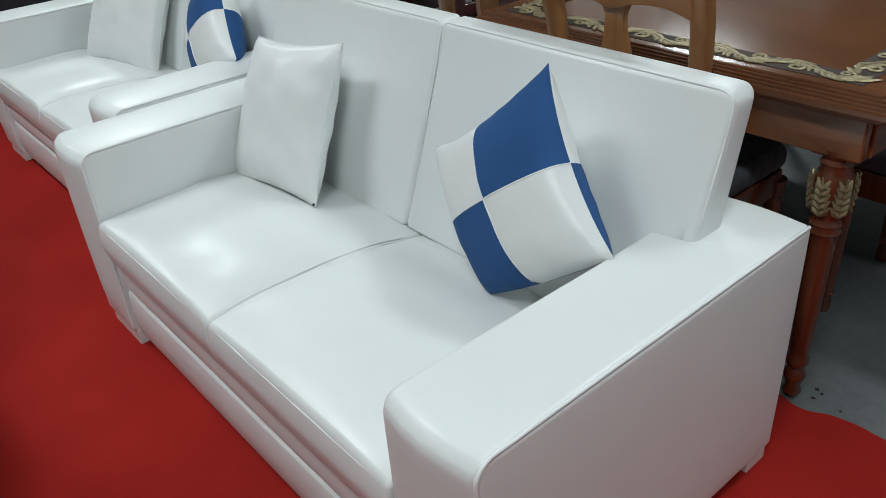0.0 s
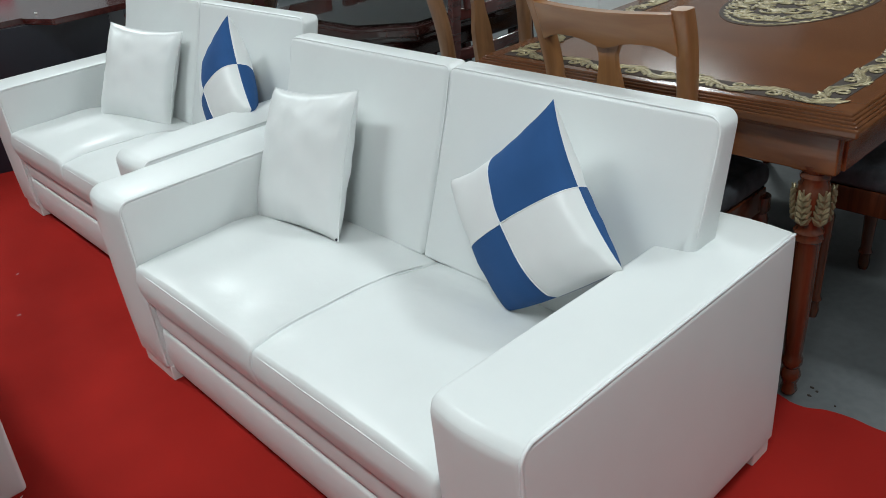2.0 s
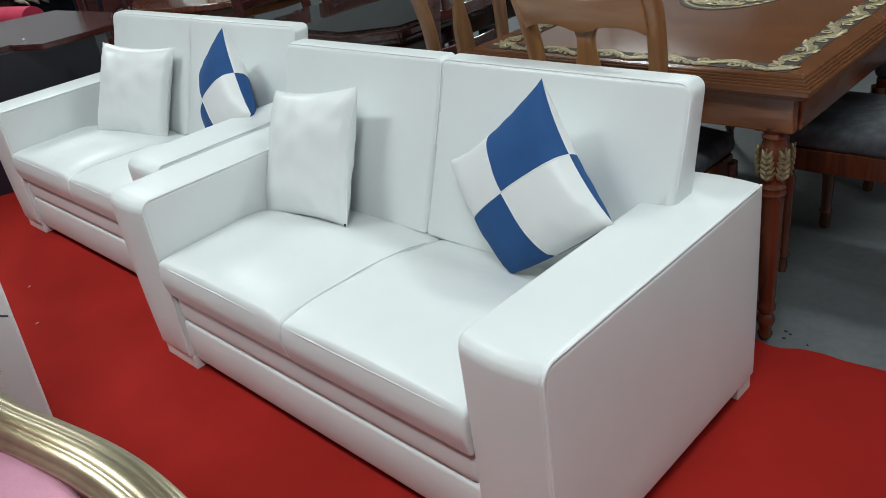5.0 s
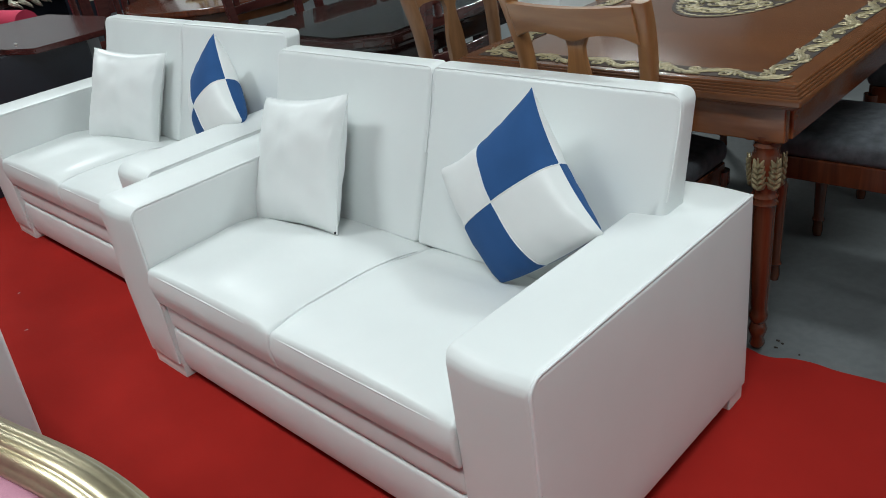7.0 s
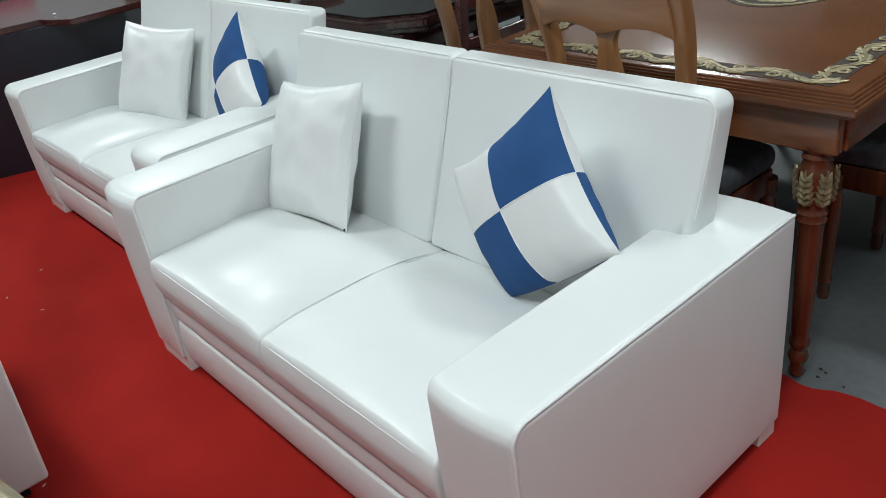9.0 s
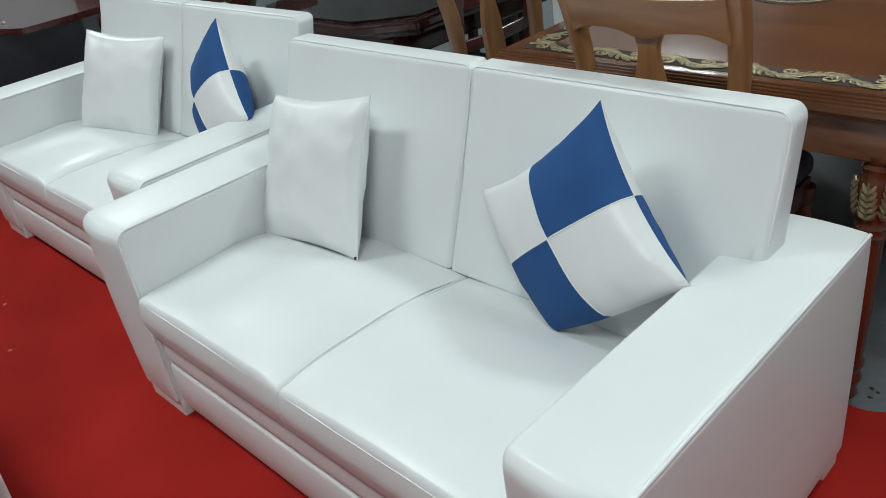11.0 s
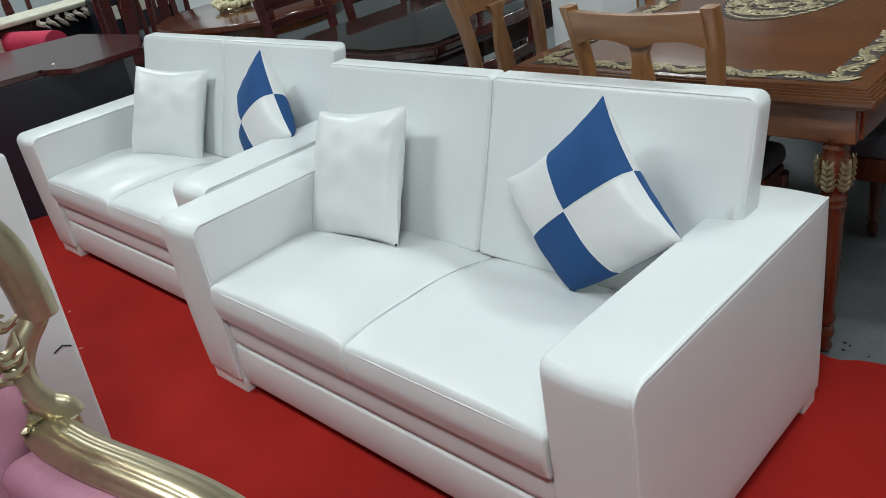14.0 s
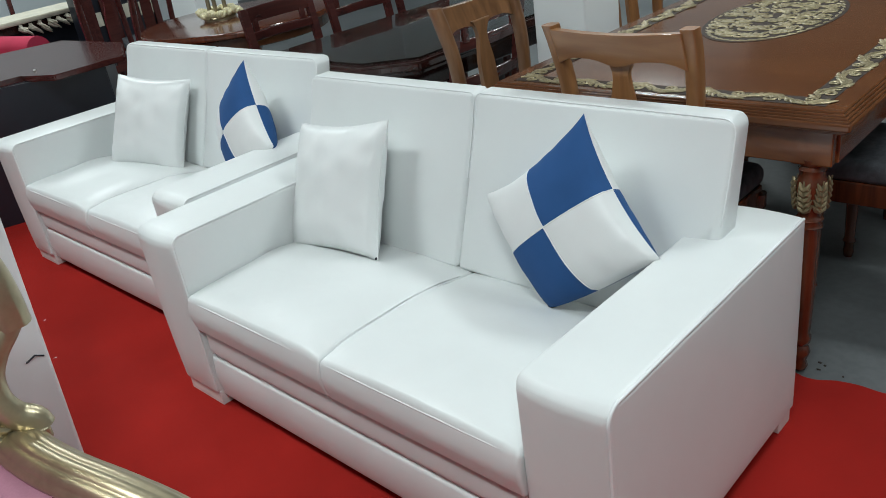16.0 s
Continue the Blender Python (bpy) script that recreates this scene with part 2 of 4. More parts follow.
# unseen stretch of wall, kept dark for its reflection in the dining tabletop
tagged(part("wall_northeast", plain_box((-3.648, X1), (Y1, Y1 + 0.15), (-0.2, TOP + 0.1)), DARKWALL), "unseen wall section of the hall, darkened so the tabletop mirrors less light", "wall", kind="structure")
edge = [(2.6, 1.02), (1.6, 1.10), (0.9, 1.08), (0.5, 1.085), (0.27, 1.072), (0.16, 1.06), (0.10, 1.062), (0.04, 1.052), (-0.03, 1.026), (-0.2, 1.05), (-1.2, 1.13), (-2.6, 1.12), (-4.4, 1.1)]
rim = [(p.x, p.y) for p in smooth_path([(a, b, 0) for a, b in edge], 5)]
tagged(part("carpet", slab(rim + [(-4.4, -3.4), (2.6, -3.4)], -0.0055, 0.0), CARPET, smooth=False), "bright red felt carpet laid loose on the concrete", "carpet", kind="structure")
for nm, cx, cy, hc in (("column_1", -1.32, 1.88, 0.125), ("column_2", -6.6, 3.3, 0.23)):
    tagged(part(nm, soft_box((cx - hc, cx + hc), (cy - hc, cy + hc), (-0.006, TOP), 0.01, 2), WHITEWALL), "white painted square column", "column", kind="structure")
EMIT = bpy.data.materials.new("lamp_diffuser")
EMIT.use_nodes = True
_e = EMIT.node_tree.nodes["Principled BSDF"]
_e.inputs["Emission Color"].default_value = (*LAMP_COLOUR, 1)
_e.inputs["Emission Strength"].default_value = 3.0
for cx, cy, watts in LAMPS:
    lamp = thing("ceiling_light", "white hanging rectangular lamp panel out of view, added for light", "lamp", pose(cx, cy, LAMP_HEIGHT), group="ceiling lights")
    part("frame", soft_box((-PANEL[0] / 2 - 0.05, PANEL[0] / 2 + 0.05), (-PANEL[1] / 2 - 0.05, PANEL[1] / 2 + 0.05), (0.012, 0.06), 0.01, 1), FOOT, lamp)
    part("diffuser", soft_box((-PANEL[0] / 2, PANEL[0] / 2), (-PANEL[1] / 2, PANEL[1] / 2), (0.004, 0.011), 0.003, 1), EMIT, lamp, "glowing white diffuser")
    part("rod", tube([(0, 0, 0.06), (0, 0, TOP - LAMP_HEIGHT)], 0.01), FOOT, lamp)
    light = bpy.data.lights.new("panel_light", "AREA")
    light.shape, light.size, light.size_y, light.energy, light.color = "RECTANGLE", PANEL[0], PANEL[1], watts, LAMP_COLOUR
    ob = new("panel_light", light)
    ob.matrix_basis = pose(cx, cy, LAMP_HEIGHT - 0.004)


# ---- the white sofas ----
def lean(p):
    """The backward lean of the back cushions."""
    return Vector((p.x, p.y + 0.25 * (p.z - 0.58), p.z))


def make_sofa(at, label):
    sofa = thing("sofa", label, "sofa", at, group="white sofa set")
    w, d = 1.645, 0.83
    for side, x0, x1 in (("near", -0.195, 0.006), ("far", -w, -1.435)):
        x1 += 0.003 if side == "near" else 0.0

        def arm_shape(p, x0=x0, x1=x1):
            u = min(1, max(0, (p.x - x0) / (x1 - x0)))
            y, z = p.y, p.z
            # the broad roll of the front top edge
            roll = 0.038
            a, b = max(0, (roll - 0.018 - y) / roll), max(0, (z - 0.59 + roll) / roll)
            if a > 0 and b > 0:
                y = roll - 0.018 - roll * a * math.sqrt(max(0, 1 - b * b / 2))
                z = 0.59 - roll + roll * b * math.sqrt(max(0, 1 - a * a / 2))
            z += 0.005 * math.sin(math.pi * u) * max(0, (p.z - 0.5) / 0.09)
            y -= 0.016 * math.sin(math.pi * u) * max(0, 1 - (p.y + 0.02) / 0.05) * min(1, max(0, (p.z - 0.05) / 0.1))
            x = p.x
            if side == "far":
                x += 0.02 * max(0, min(1, (0.3 - p.z) / 0.26)) * (1 - u)
            else:
                # the outer panel is padded
                v, w2 = min(1, max(0, p.y / d)), min(1, max(0, (p.z - 0.045) / 0.545))
                x += 0.007 * u * (16 * v * (1 - v) * w2 * (1 - w2)) ** 0.5
            return Vector((x, y, z + 0.0016 * noise.noise(Vector((p.x * 9, p.y * 5, p.z * 9)))))
        bend = [-0.018 + 0.038 * k / 6 for k in range(1, 7)]
        rise = [0.59 - 0.038 * k / 6 for k in range(1, 7)]
        arm = part("armrest", soft_box((x0, x1), (-0.018, d), (0.045, 0.59), 0.013, 0.045, arm_shape, ((), bend, rise)), LEATHER, sofa)
        e = 0.0024
        line = [(-0.018, 0.06 + 0.4 * k / 8) for k in range(9)] + [(-0.018, 0.48 + 0.11 * k / 9) for k in range(10)] + [(-0.018 + 0.1 * k / 8, 0.59) for k in range(1, 9)] + [(0.15 + (d - 0.16) * k / 12, 0.59) for k in range(13)]
        cord = []
        for y, z in line:
            a, b = max(0, (0.02 - y) / 0.038), max(0, (z - 0.552) / 0.038)
            turn = a / (a + b)
            cord.append(arm_shape(Vector((x1, y, z))) + Vector((-e, e * turn, e * (turn - 1))))
        part("piping", tube(cord, 0.0038, axis=(1, 0, 0)), PIPING, arm)
        for fy in (-0.01, d - 0.075):
            fx0, fx1 = (x0 + 0.024, x1) if side == "far" else (x0, x1 - 0.008)
            part("foot", soft_box((fx0, fx1), (fy, fy + 0.07), (0, 0.052), 0.003, 0.3), FOOT, sofa, "short white block foot")
    part("front_rail", soft_box((-1.435, -0.195), (0.0, 0.05), (0.032, 0.194), 0.016, 0.08, lambda p: p + Vector((0, -0.01 * math.sin(math.pi * min(1, max(0, (p.z - 0.04) / 0.17))), 0))), LEATHER, sofa)
    part("front_band", soft_box((-1.435, -0.195), (-0.008, 0.05), (0.188, 0.288), 0.03, 0.08), LEATHER, sofa)
    part("seat_deck", soft_box((-1.435, -0.195), (0.04, 0.76), (0.06, 0.284), 0.01, 0.4), LEATHER, sofa)
    part("back_frame", soft_box((-1.435, -0.195), (0.765, 0.825), (0.05, 0.60), 0.015, 0.3), LEATHER, sofa)
    for x0, x1 in ((-1.433, -0.8155), (-0.8145, -0.197)):
        def seat_shape(p, x0=x0, x1=x1):
            u, v = (p.x - x0) / (x1 - x0), (p.y + 0.02) / 0.60
            up = max(0, (p.z - 0.30) / 0.1)
            vv = min(1, max(0, v))
            crown = 0.036 * (max(0, 4 * u * (1 - u)) ** 0.32) * max(0, math.sin(math.pi * vv ** 0.62)) ** 0.6 - 0.036 * max(0, vv - 0.6) / 0.4
            front = -0.012 * math.sin(math.pi * min(1, max(0, (p.z - 0.3) / 0.1))) * max(0, 1 - v * 8)
            return Vector((p.x, p.y + front, p.z + (crown + 0.007 * noise.noise(p * 5) + 0.003 * noise.noise(p * 12)) * up))
        seat = part("seat_cushion", soft_box((x0, x1), (-0.02, 0.585), (0.285, 0.398), 0.010, 0.035, seat_shape), LEATHER, sofa)
        rim = [(x0 + 0.006, 0.5, 0.398), (x0 + 0.006, 0.03, 0.394), (x0 + 0.012, -0.008, 0.392), (x0 + 0.03, -0.020, 0.392), (x0 + 0.3, -0.022, 0.393), (x1 - 0.03, -0.020, 0.392), (x1 - 0.012, -0.008, 0.392), (x1 - 0.006, 0.03, 0.394), (x1 - 0.006, 0.5, 0.398)]
        back_run = [(0.5, 0.398), (0.4, 0.398), (0.3, 0.397), (0.2, 0.396), (0.1, 0.395)]
        rim = [(x0 + 0.006, y, z) for y, z in back_run] + rim[1:-1] + [(x1 - 0.006, y, z) for y, z in reversed(back_run)]
        part("piping", tube(smooth_path([seat_shape(Vector(q)) if q[1] > 0.02 else Vector(q) for q in rim], 5), 0.0029), PIPING, seat)
    for x0, x1, outer in ((-1.605, -0.8665, -1), (-0.8655, -0.104, 1)):
        def back_shape(p, x0=x0, x1=x1, outer=outer):
            q = Vector(p)
            # rounded upper corners, the outer one wider
            for edge_x, way, big in ((x0, 1, 0.032 if outer < 0 else 0.016), (x1, -1, 0.032 if outer > 0 else 0.016)):
                a, b = max(0, 1 - (q.x - edge_x) * way / big), max(0, (q.z - 0.852 + big) / big)
                if a > 0 and b > 0:
                    q.x = edge_x + way * big * (1 - a * math.sqrt(max(0, 1 - b * b / 2)))
                    q.z = 0.852 - big + big * b * math.sqrt(max(0, 1 - a * a / 2))
                    break
            if q.z < 0.5925:
                if outer > 0:
                    q.x = min(q.x, -0.168)
                else:
                    q.x = max(q.x, -1.462)
            u, v = (q.x - x0) / (x1 - x0), (q.z - 0.37) / 0.48
            if p.y < 0.66:
                q.y -= 0.024 * max(0, 4 * u * (1 - u)) ** 0.6 * max(0, math.sin(math.pi * min(1, max(0, v)) ** 0.8)) + 0.06 * max(0, 0.85 - v) ** 1.3
            return lean(q)
        near_ends = [x0 + 0.045 * k / 5 for k in range(1, 6)] + [x1 - 0.045 * k / 5 for k in range(1, 6)]
        near_top = [0.852 - 0.045 * k / 5 for k in range(1, 6)]
        back = part("back_cushion", soft_box((x0, x1), (0.641, 0.711), (0.37, 0.852), 0.015, 0.04, back_shape, (near_ends + [-0.168 if outer > 0 else -1.462], (), near_top + [0.592, 0.593])), LEATHER, sofa)
        ins = 0.0034
        side_l = [(x0, 0.62 + 0.23 * k / 14) for k in range(14)]
        across = [(x0 + (x1 - x0) * k / 48, 0.852) for k in range(49)]
        side_r = [(x1, 0.62 + 0.23 * k / 14) for k in range(13, -1, -1)]
        mid = 0.5 * (x0 + x1)
        seam = []
        for x, z in side_l + across + side_r:
            q = back_shape(Vector((x, 0.641 + ins, z)))
            inward = Vector((mid - q.x, 0, 0.62 - q.z))
            seam.append(q + Vector((ins * max(-1, min(1, inward.x * 4)) * (1 if abs(x - mid) > 0.3 else 0), -0.0003, -ins * max(0, min(1, (z - 0.8) * 25)))))
        part("piping", tube(seam, 0.0024, axis=(0, 1, 0)), PIPING, back)
    return sofa


make_sofa(pose(0, 0, 0), "white leather two-seater sofa with piped cushions on red carpet")
make_sofa(pose(-1.685, 0.178, 0), "second white leather two-seater sofa standing in line with the first")


# ---- cushions ----
def pillow_point(u, v, side, half, thick, pinch):
    """A point of a stuffed square; u, v from -1 to 1. The pinch of the edges u = 1, u = -1, v = 1, v = -1 may differ; tuck presses in the lowest corner."""
    pu, mu, pv, mv, tuck = pinch if isinstance(pinch, tuple) else (pinch, pinch, pinch, pinch, 0.0)
    a = mu + (pu - mu) * (u + 1) / 2
    b = mv + (pv - mv) * (v + 1) / 2
    k = (max(0, 1 - u * u) * max(0, 1 - v * v)) ** 0.43
    g = 0.0042 * (1 - (u * v) ** 4) if abs(side) else 0.0
    press = 0.7 * tuck * ((1 - u) * (1 - v) / 4) ** 2.5
    return Vector((half * u * (1 - a * (1 - v * v)) + press, half * v * (1 - b * (1 - u * u)) + press, side * (thick * k + g)))


def pillow_patch(ur, vr, side, half, thick, pinch, n=10, crease=0.0, ruffle=0.0):
    bm = bmesh.new()
    grid = []
    for i in range(n + 1):
        row = []
        for j in range(n + 1):
            u, v = ur[0] + (ur[1] - ur[0]) * i / n, vr[0] + (vr[1] - vr[0]) * j / n
            p = pillow_point(u, v, side, half, thick, pinch)
            p.z += side * crease * noise.noise(Vector((u * 2.3, v * 2.3, side * 3.1))) * (1 - abs(u)**3) * (1 - abs(v)**3)
            # puckers that run in from the seams
            for across, along in ((u, v), (v, u)):
                d = (1 - abs(across)) / 0.11
                wave = noise.noise(Vector((along * 4.6, across * 0.9 + (4 if across is u else 9), half * 50 + side)))
                p.z += side * ruffle * d * math.exp(1 - d) * wave * (1 - along ** 4)
            row.append(bm.verts.new(p))
        grid.append(row)
    for i in range(n):
        for j in range(n):
            bm.faces.new((grid[i][j], grid[i + 1][j], grid[i + 1][j + 1], grid[i][j + 1]))
    return bm


def frame_of(centre, along, up):
    """A pose with its x along, its y near up and its z towards the viewer's side."""
    x = Vector(along).normalized()
    y = Vector(up)
    y = (y - x * x.dot(y)).normalized()
    z = x.cross(y)
    m = Matrix((x, y, z)).transposed().to_4x4()
    return Matrix.Translation(centre) @ m


def white_pillow(at, label):
    p = thing("throw_pillow", label, "pillow", at, group="throw pillows")
    for name, side in (("front_panel", 1), ("back_panel", -1)):
        part(name, pillow_patch((-1, 1), (-1, 1), side, 0.206, 0.07, 0.085, 44, 0.010, 0.0055), PILLOWSKIN, p)
    rim = [pillow_point(u, v, 0, 0.2065, 0, 0.085) for u, v in [(-1 + 2 * i / 16, -1) for i in range(16)] + [(1, -1 + 2 * i / 16) for i in range(16)] + [(1 - 2 * i / 16, 1) for i in range(16)] + [(-1, 1 - 2 * i / 16) for i in range(16)]]
    part("seam", tube(rim, 0.0022, 6, closed=True), PIPING, p)
    edge_bm = bmesh.new()
    walk_round = [(-1 + 2 * i / 16, -1) for i in range(16)] + [(1, -1 + 2 * i / 16) for i in range(16)] + [(1 - 2 * i / 16, 1) for i in range(16)] + [(-1, 1 - 2 * i / 16) for i in range(16)]
    pairs = [(edge_bm.verts.new(pillow_point(u, v, 1, 0.206, 0.07, 0.085)), edge_bm.verts.new(pillow_point(u, v, -1, 0.206, 0.07, 0.085))) for u, v in walk_round]
    for q, r in zip(pairs, pairs[1:] + pairs[:1]):
        edge_bm.faces.new((q[0], r[0], r[1], q[1]))
    part("edge_strip", edge_bm, PILLOWSKIN, p)
    part("zip_end", soft_box((0.196, 0.205), (-0.206, -0.198), (-0.004, 0.004), 0.002, 0.1), NAVY, p, "tiny dark zip end at a corner")
    return p


def checked_pillow(at, label, t=0.08, c=(0.12, 0.055, 0.15, 0.015, 0.045), h=0.19):
    p = thing("throw_pillow", label, "pillow", at, group="throw pillows")
    for side, name in ((1, "front_panel"), (-1, "back_panel")):
        for ur in ((-1, 0), (0, 1)):
            for vr in ((-1, 0), (0, 1)):
                blue = (ur == vr) == (side > 0)
                part(name, pillow_patch(ur, vr, side, h, t, c, 22, 0.004, 0.006), BLUE if blue else WHITEFAB, p, "deep blue cloth quarter" if blue else "white leatherette quarter")
    for n in range(4):
        for lo in (-1, 0):
            bm = bmesh.new()
            rows = []
            for k in range(9):
                w = lo + k / 8
                u, v = ((1, w), (w, 1), (-1, w), (w, -1))[n]
                rows.append((bm.verts.new(pillow_point(u, v, 1, h, t, c)), bm.verts.new(pillow_point(u, v, -1, h, t, c))))
            for q, r in zip(rows, rows[1:]):
                bm.faces.new((q[0], r[0], r[1], q[1]))
            u, v = ((1, lo + 0.5), (lo + 0.5, 1), (-1, lo + 0.5), (lo + 0.5, -1))[n]
            part("edge_strip", bm, WHITEFAB if u * v > 0 else BLUE, p, "white edge strip" if u * v > 0 else "blue edge strip")
    for a in (0, 1):
        line = []
        for k in range(-22, 23):
            u, v = (k / 22, 0) if a else (0, k / 22)
            q = pillow_point(u, v, 1, h, t, c)
            q.z += 0.004 * noise.noise(Vector((u * 2.3, v * 2.3, 3.1))) * (1 - abs(u)**3) * (1 - abs(v)**3) + 0.0004
            for across, along in ((u, v), (v, u)):
                d = (1 - abs(across)) / 0.11
                q.z += 0.006 * d * math.exp(1 - d) * noise.noise(Vector((along * 4.6, across * 0.9 + (4 if across is u else 9), h * 50 + 1))) * (1 - along ** 4)
            line.append(q)
        part("seam", tube(line, 0.0016, 6), PIPING, p, "thin white seam")
    part("zip_tab", soft_box((-h - 0.005 + 0.7 * c[4], -h + 0.005 + 0.7 * c[4]), (-h - 0.007 + 0.7 * c[4], -h + 0.011 + 0.7 * c[4]), (-0.003, 0.003), 0.002, 0.1), NAVY, p, "tiny dark zip tab")
    return p


white_pillow(frame_of((-1.28, 0.485, 0.578), (0.41, 0.015, 0.05), (-0.08, 0.166, 0.34)), "glossy white leatherette throw pillow leaning on the sofa back")
white_pillow(frame_of((-2.785, 0.655, 0.572), (0.40, 0.14, -0.035), (-0.13, 0.11, 0.33)), "glossy white throw pillow on the second sofa")
e1, e2 = Vector((0.522, -0.052, -0.062)).normalized(), Vector((0.03, 0.136, 0.508)).normalized()
checked_pillow(frame_of((-0.443, 0.513, 0.616), e1 + e2, e2 - e1), "blue and white checked throw pillow standing on its corner")
e1, e2 = Vector((0.507, -0.124, -0.059)).normalized(), Vector((0.0, 0.115, 0.508)).normalized()
checked_pillow(frame_of((-2.048, 0.676, 0.614), e1 + e2, e2 - e1), "blue and white checked throw pillow on the second sofa", 0.084, (0.09, 0.03, 0.13, -0.05, 0.02))


# ---- carved dining table ----
def leaf_scroll(bm, origin, ang, size, rise, bend=0.8):
    """One curled leaf of low relief."""
    pts = []
    for k in range(6):
        t = k / 5
        a = ang + bend * t * t * 2.2
        step = size / 5
        pts.append((pts[-1] + Vector((math.cos(a) * step, math.sin(a) * step, 0))) if pts else Vector(origin))
    tube(pts, lambda t: 0.0007 + size * 0.125 * max(0, math.sin(math.pi * min(1, 0.06 + 0.94 * t))) ** 0.8, 6, bm, flat=rise)


def curl(bm, centre, radius, start, turns, thick, rise=0.55):
    """A flat spiral scroll that winds inwards."""
    pts = []
    for k in range(17):
        t = k / 16
        r = radius * (1 - 0.8 * t)
        a = start + turns * 2 * math.pi * t
        pts.append(Vector(centre) + Vector((r * math.cos(a), r * math.sin(a), 0.0015 * t)))
    tube(pts, lambda t: thick * (1.05 - 0.45 * t), 6, bm, flat=rise)


def carved_strip(length, width, seed, step=0.092):
    """Running acanthus scroll: a waved stem, a curl in every bay and long leaves laid along it."""
    rng = random.Random(seed)
    bm = bmesh.new()
    n = max(2, round(length / step))
    bay = length / n
    stem = []
    for k in range(12 * n + 1):
        x = -length / 2 + length * k / (12 * n)
        stem.append((x, 0.3 * width * math.sin(math.pi * (x + length / 2) / bay), 0.0022))
    tube(stem, 0.0046, 6, bm, flat=0.8)
    for i in range(n):
        s = 1 if i % 2 == 0 else -1
        x = -length / 2 + (i + 0.5) * bay
        curl(bm, (x + rng.uniform(-0.004, 0.004), -s * 0.13 * width, 0.002), 0.30 * width, s * 1.2 + rng.uniform(-0.3, 0.3), -s * 1.3, 0.0048)
        for k in range(7):
            u = (k + 0.5) / 7 - 0.5
            y = 0.3 * width * s * math.cos(math.pi * u)
            ang = -s * math.sin(math.pi * u) * 0.9
            leaf_scroll(bm, (x + u * bay, y, 0.0025), ang + s * rng.uniform(0.25, 0.75), rng.uniform(0.028, 0.040), 0.5, s * rng.uniform(-0.7, -0.2))
            leaf_scroll(bm, (x + u * bay, y, 0.0022), ang - s * rng.uniform(0.5, 1.0), rng.uniform(0.028, 0.042), 0.5, s * rng.uniform(0.2, 0.7))
    return bm


def moved(bm, m):
    bmesh.ops.transform(bm, matrix=m, verts=bm.verts)
    return bm


TW, TL = 1.10, 2.0
table = thing("dining_table", "brown varnished dining table with gilt carved border and turned legs", "table", pose(-0.512, 1.973, 0.004, 0, 0, 0.3))
hw, hl = TW / 2, TL / 2
part("tabletop", soft_box((-hw + 0.027, hw - 0.027), (-hl + 0.027, hl - 0.027), (0.760, 0.784), 0.004, 0.5), WOOD, table)
for o, z0, z1, r in ((0.020, 0.759, 0.7785, 0.003), (0.0135, 0.758, 0.773, 0.003), (0.007, 0.757, 0.7675, 0.003), (0.0, 0.742, 0.762, 0.006), (0.012, 0.735, 0.7425, 0.003), (0.022, 0.728, 0.7355, 0.003)):
    part("edge_moulding", soft_box((-hw + o, hw - o), (-hl + o, hl - o), (z0, z1), r, 0.5), WOOD, table)
for x0, x1, y0, y1 in ((-hw + 0.05, hw - 0.05, -hl + 0.045, -hl + 0.075), (-hw + 0.05, hw - 0.05, hl - 0.075, hl - 0.045), (-hw + 0.045, -hw + 0.075, -hl + 0.08, hl - 0.08), (hw - 0.075, hw - 0.045, -hl + 0.08, hl - 0.08)):
    part("apron", soft_box((x0, x1), (y0, y1), (0.634, 0.729), 0.004, 0.5), APRONWOOD, table)
BW = 0.062
for cx, cy, ln, rot in ((0, -hl + 0.085, TW - 0.155, 0), (0, hl - 0.085, TW - 0.155, 0), (-hw + 0.109, 0, TL - 0.233, 90), (hw - 0.109, 0, TL - 0.233, 90)):
    m = pose(cx, cy, 0.7845, 0, 0, rot)
    ground = part("border_ground", moved(soft_box((-ln / 2, ln / 2), (-BW / 2, BW / 2), (-0.004, 0.0008), 0.0004, 0.5), m), BLACKGROUND, table, "dark sunk ground of the carved border")
    tagged(part("carving", moved(carved_strip(ln + (0.03 if rot else -0.01), BW, int(ln * 100) + rot), m), GILT, table, "antique gilt leaf scroll carving"), kind="stuff")
disc = [(0.212 * math.cos(a) - 0.02, 0.37 * math.sin(a) - 0.02) for a in (k * 2 * math.pi / 48 for k in range(48))]
part("medallion_ground", slab(disc, 0.7835, 0.7852), BLACKGROUND, table, "dark ground of the oval medallion")
med = bmesh.new()
rng = random.Random(5)
for ring, count, size in ((0.83, 20, 0.031), (0.54, 13, 0.032), (0.26, 6, 0.030)):
    for k in range(count):
        a = (k + 0.5 * (count % 2)) * 2 * math.pi / count + rng.uniform(-0.04, 0.04)
        s = 1 if k % 2 else -1
        at = (0.2 * ring * math.cos(a) - 0.02, 0.355 * ring * math.sin(a) - 0.02, 0.7862)
        curl(med, at, size * rng.uniform(0.9, 1.1), a + rng.uniform(0, 6.28), s * 1.25, 0.0058, 0.6)
        for q in range(6):
            leaf_scroll(med, at, a + s * (0.9 + 0.5 * q) + rng.uniform(-0.3, 0.3), rng.uniform(0.04, 0.06), 0.5, s * rng.uniform(0.3, 0.9))
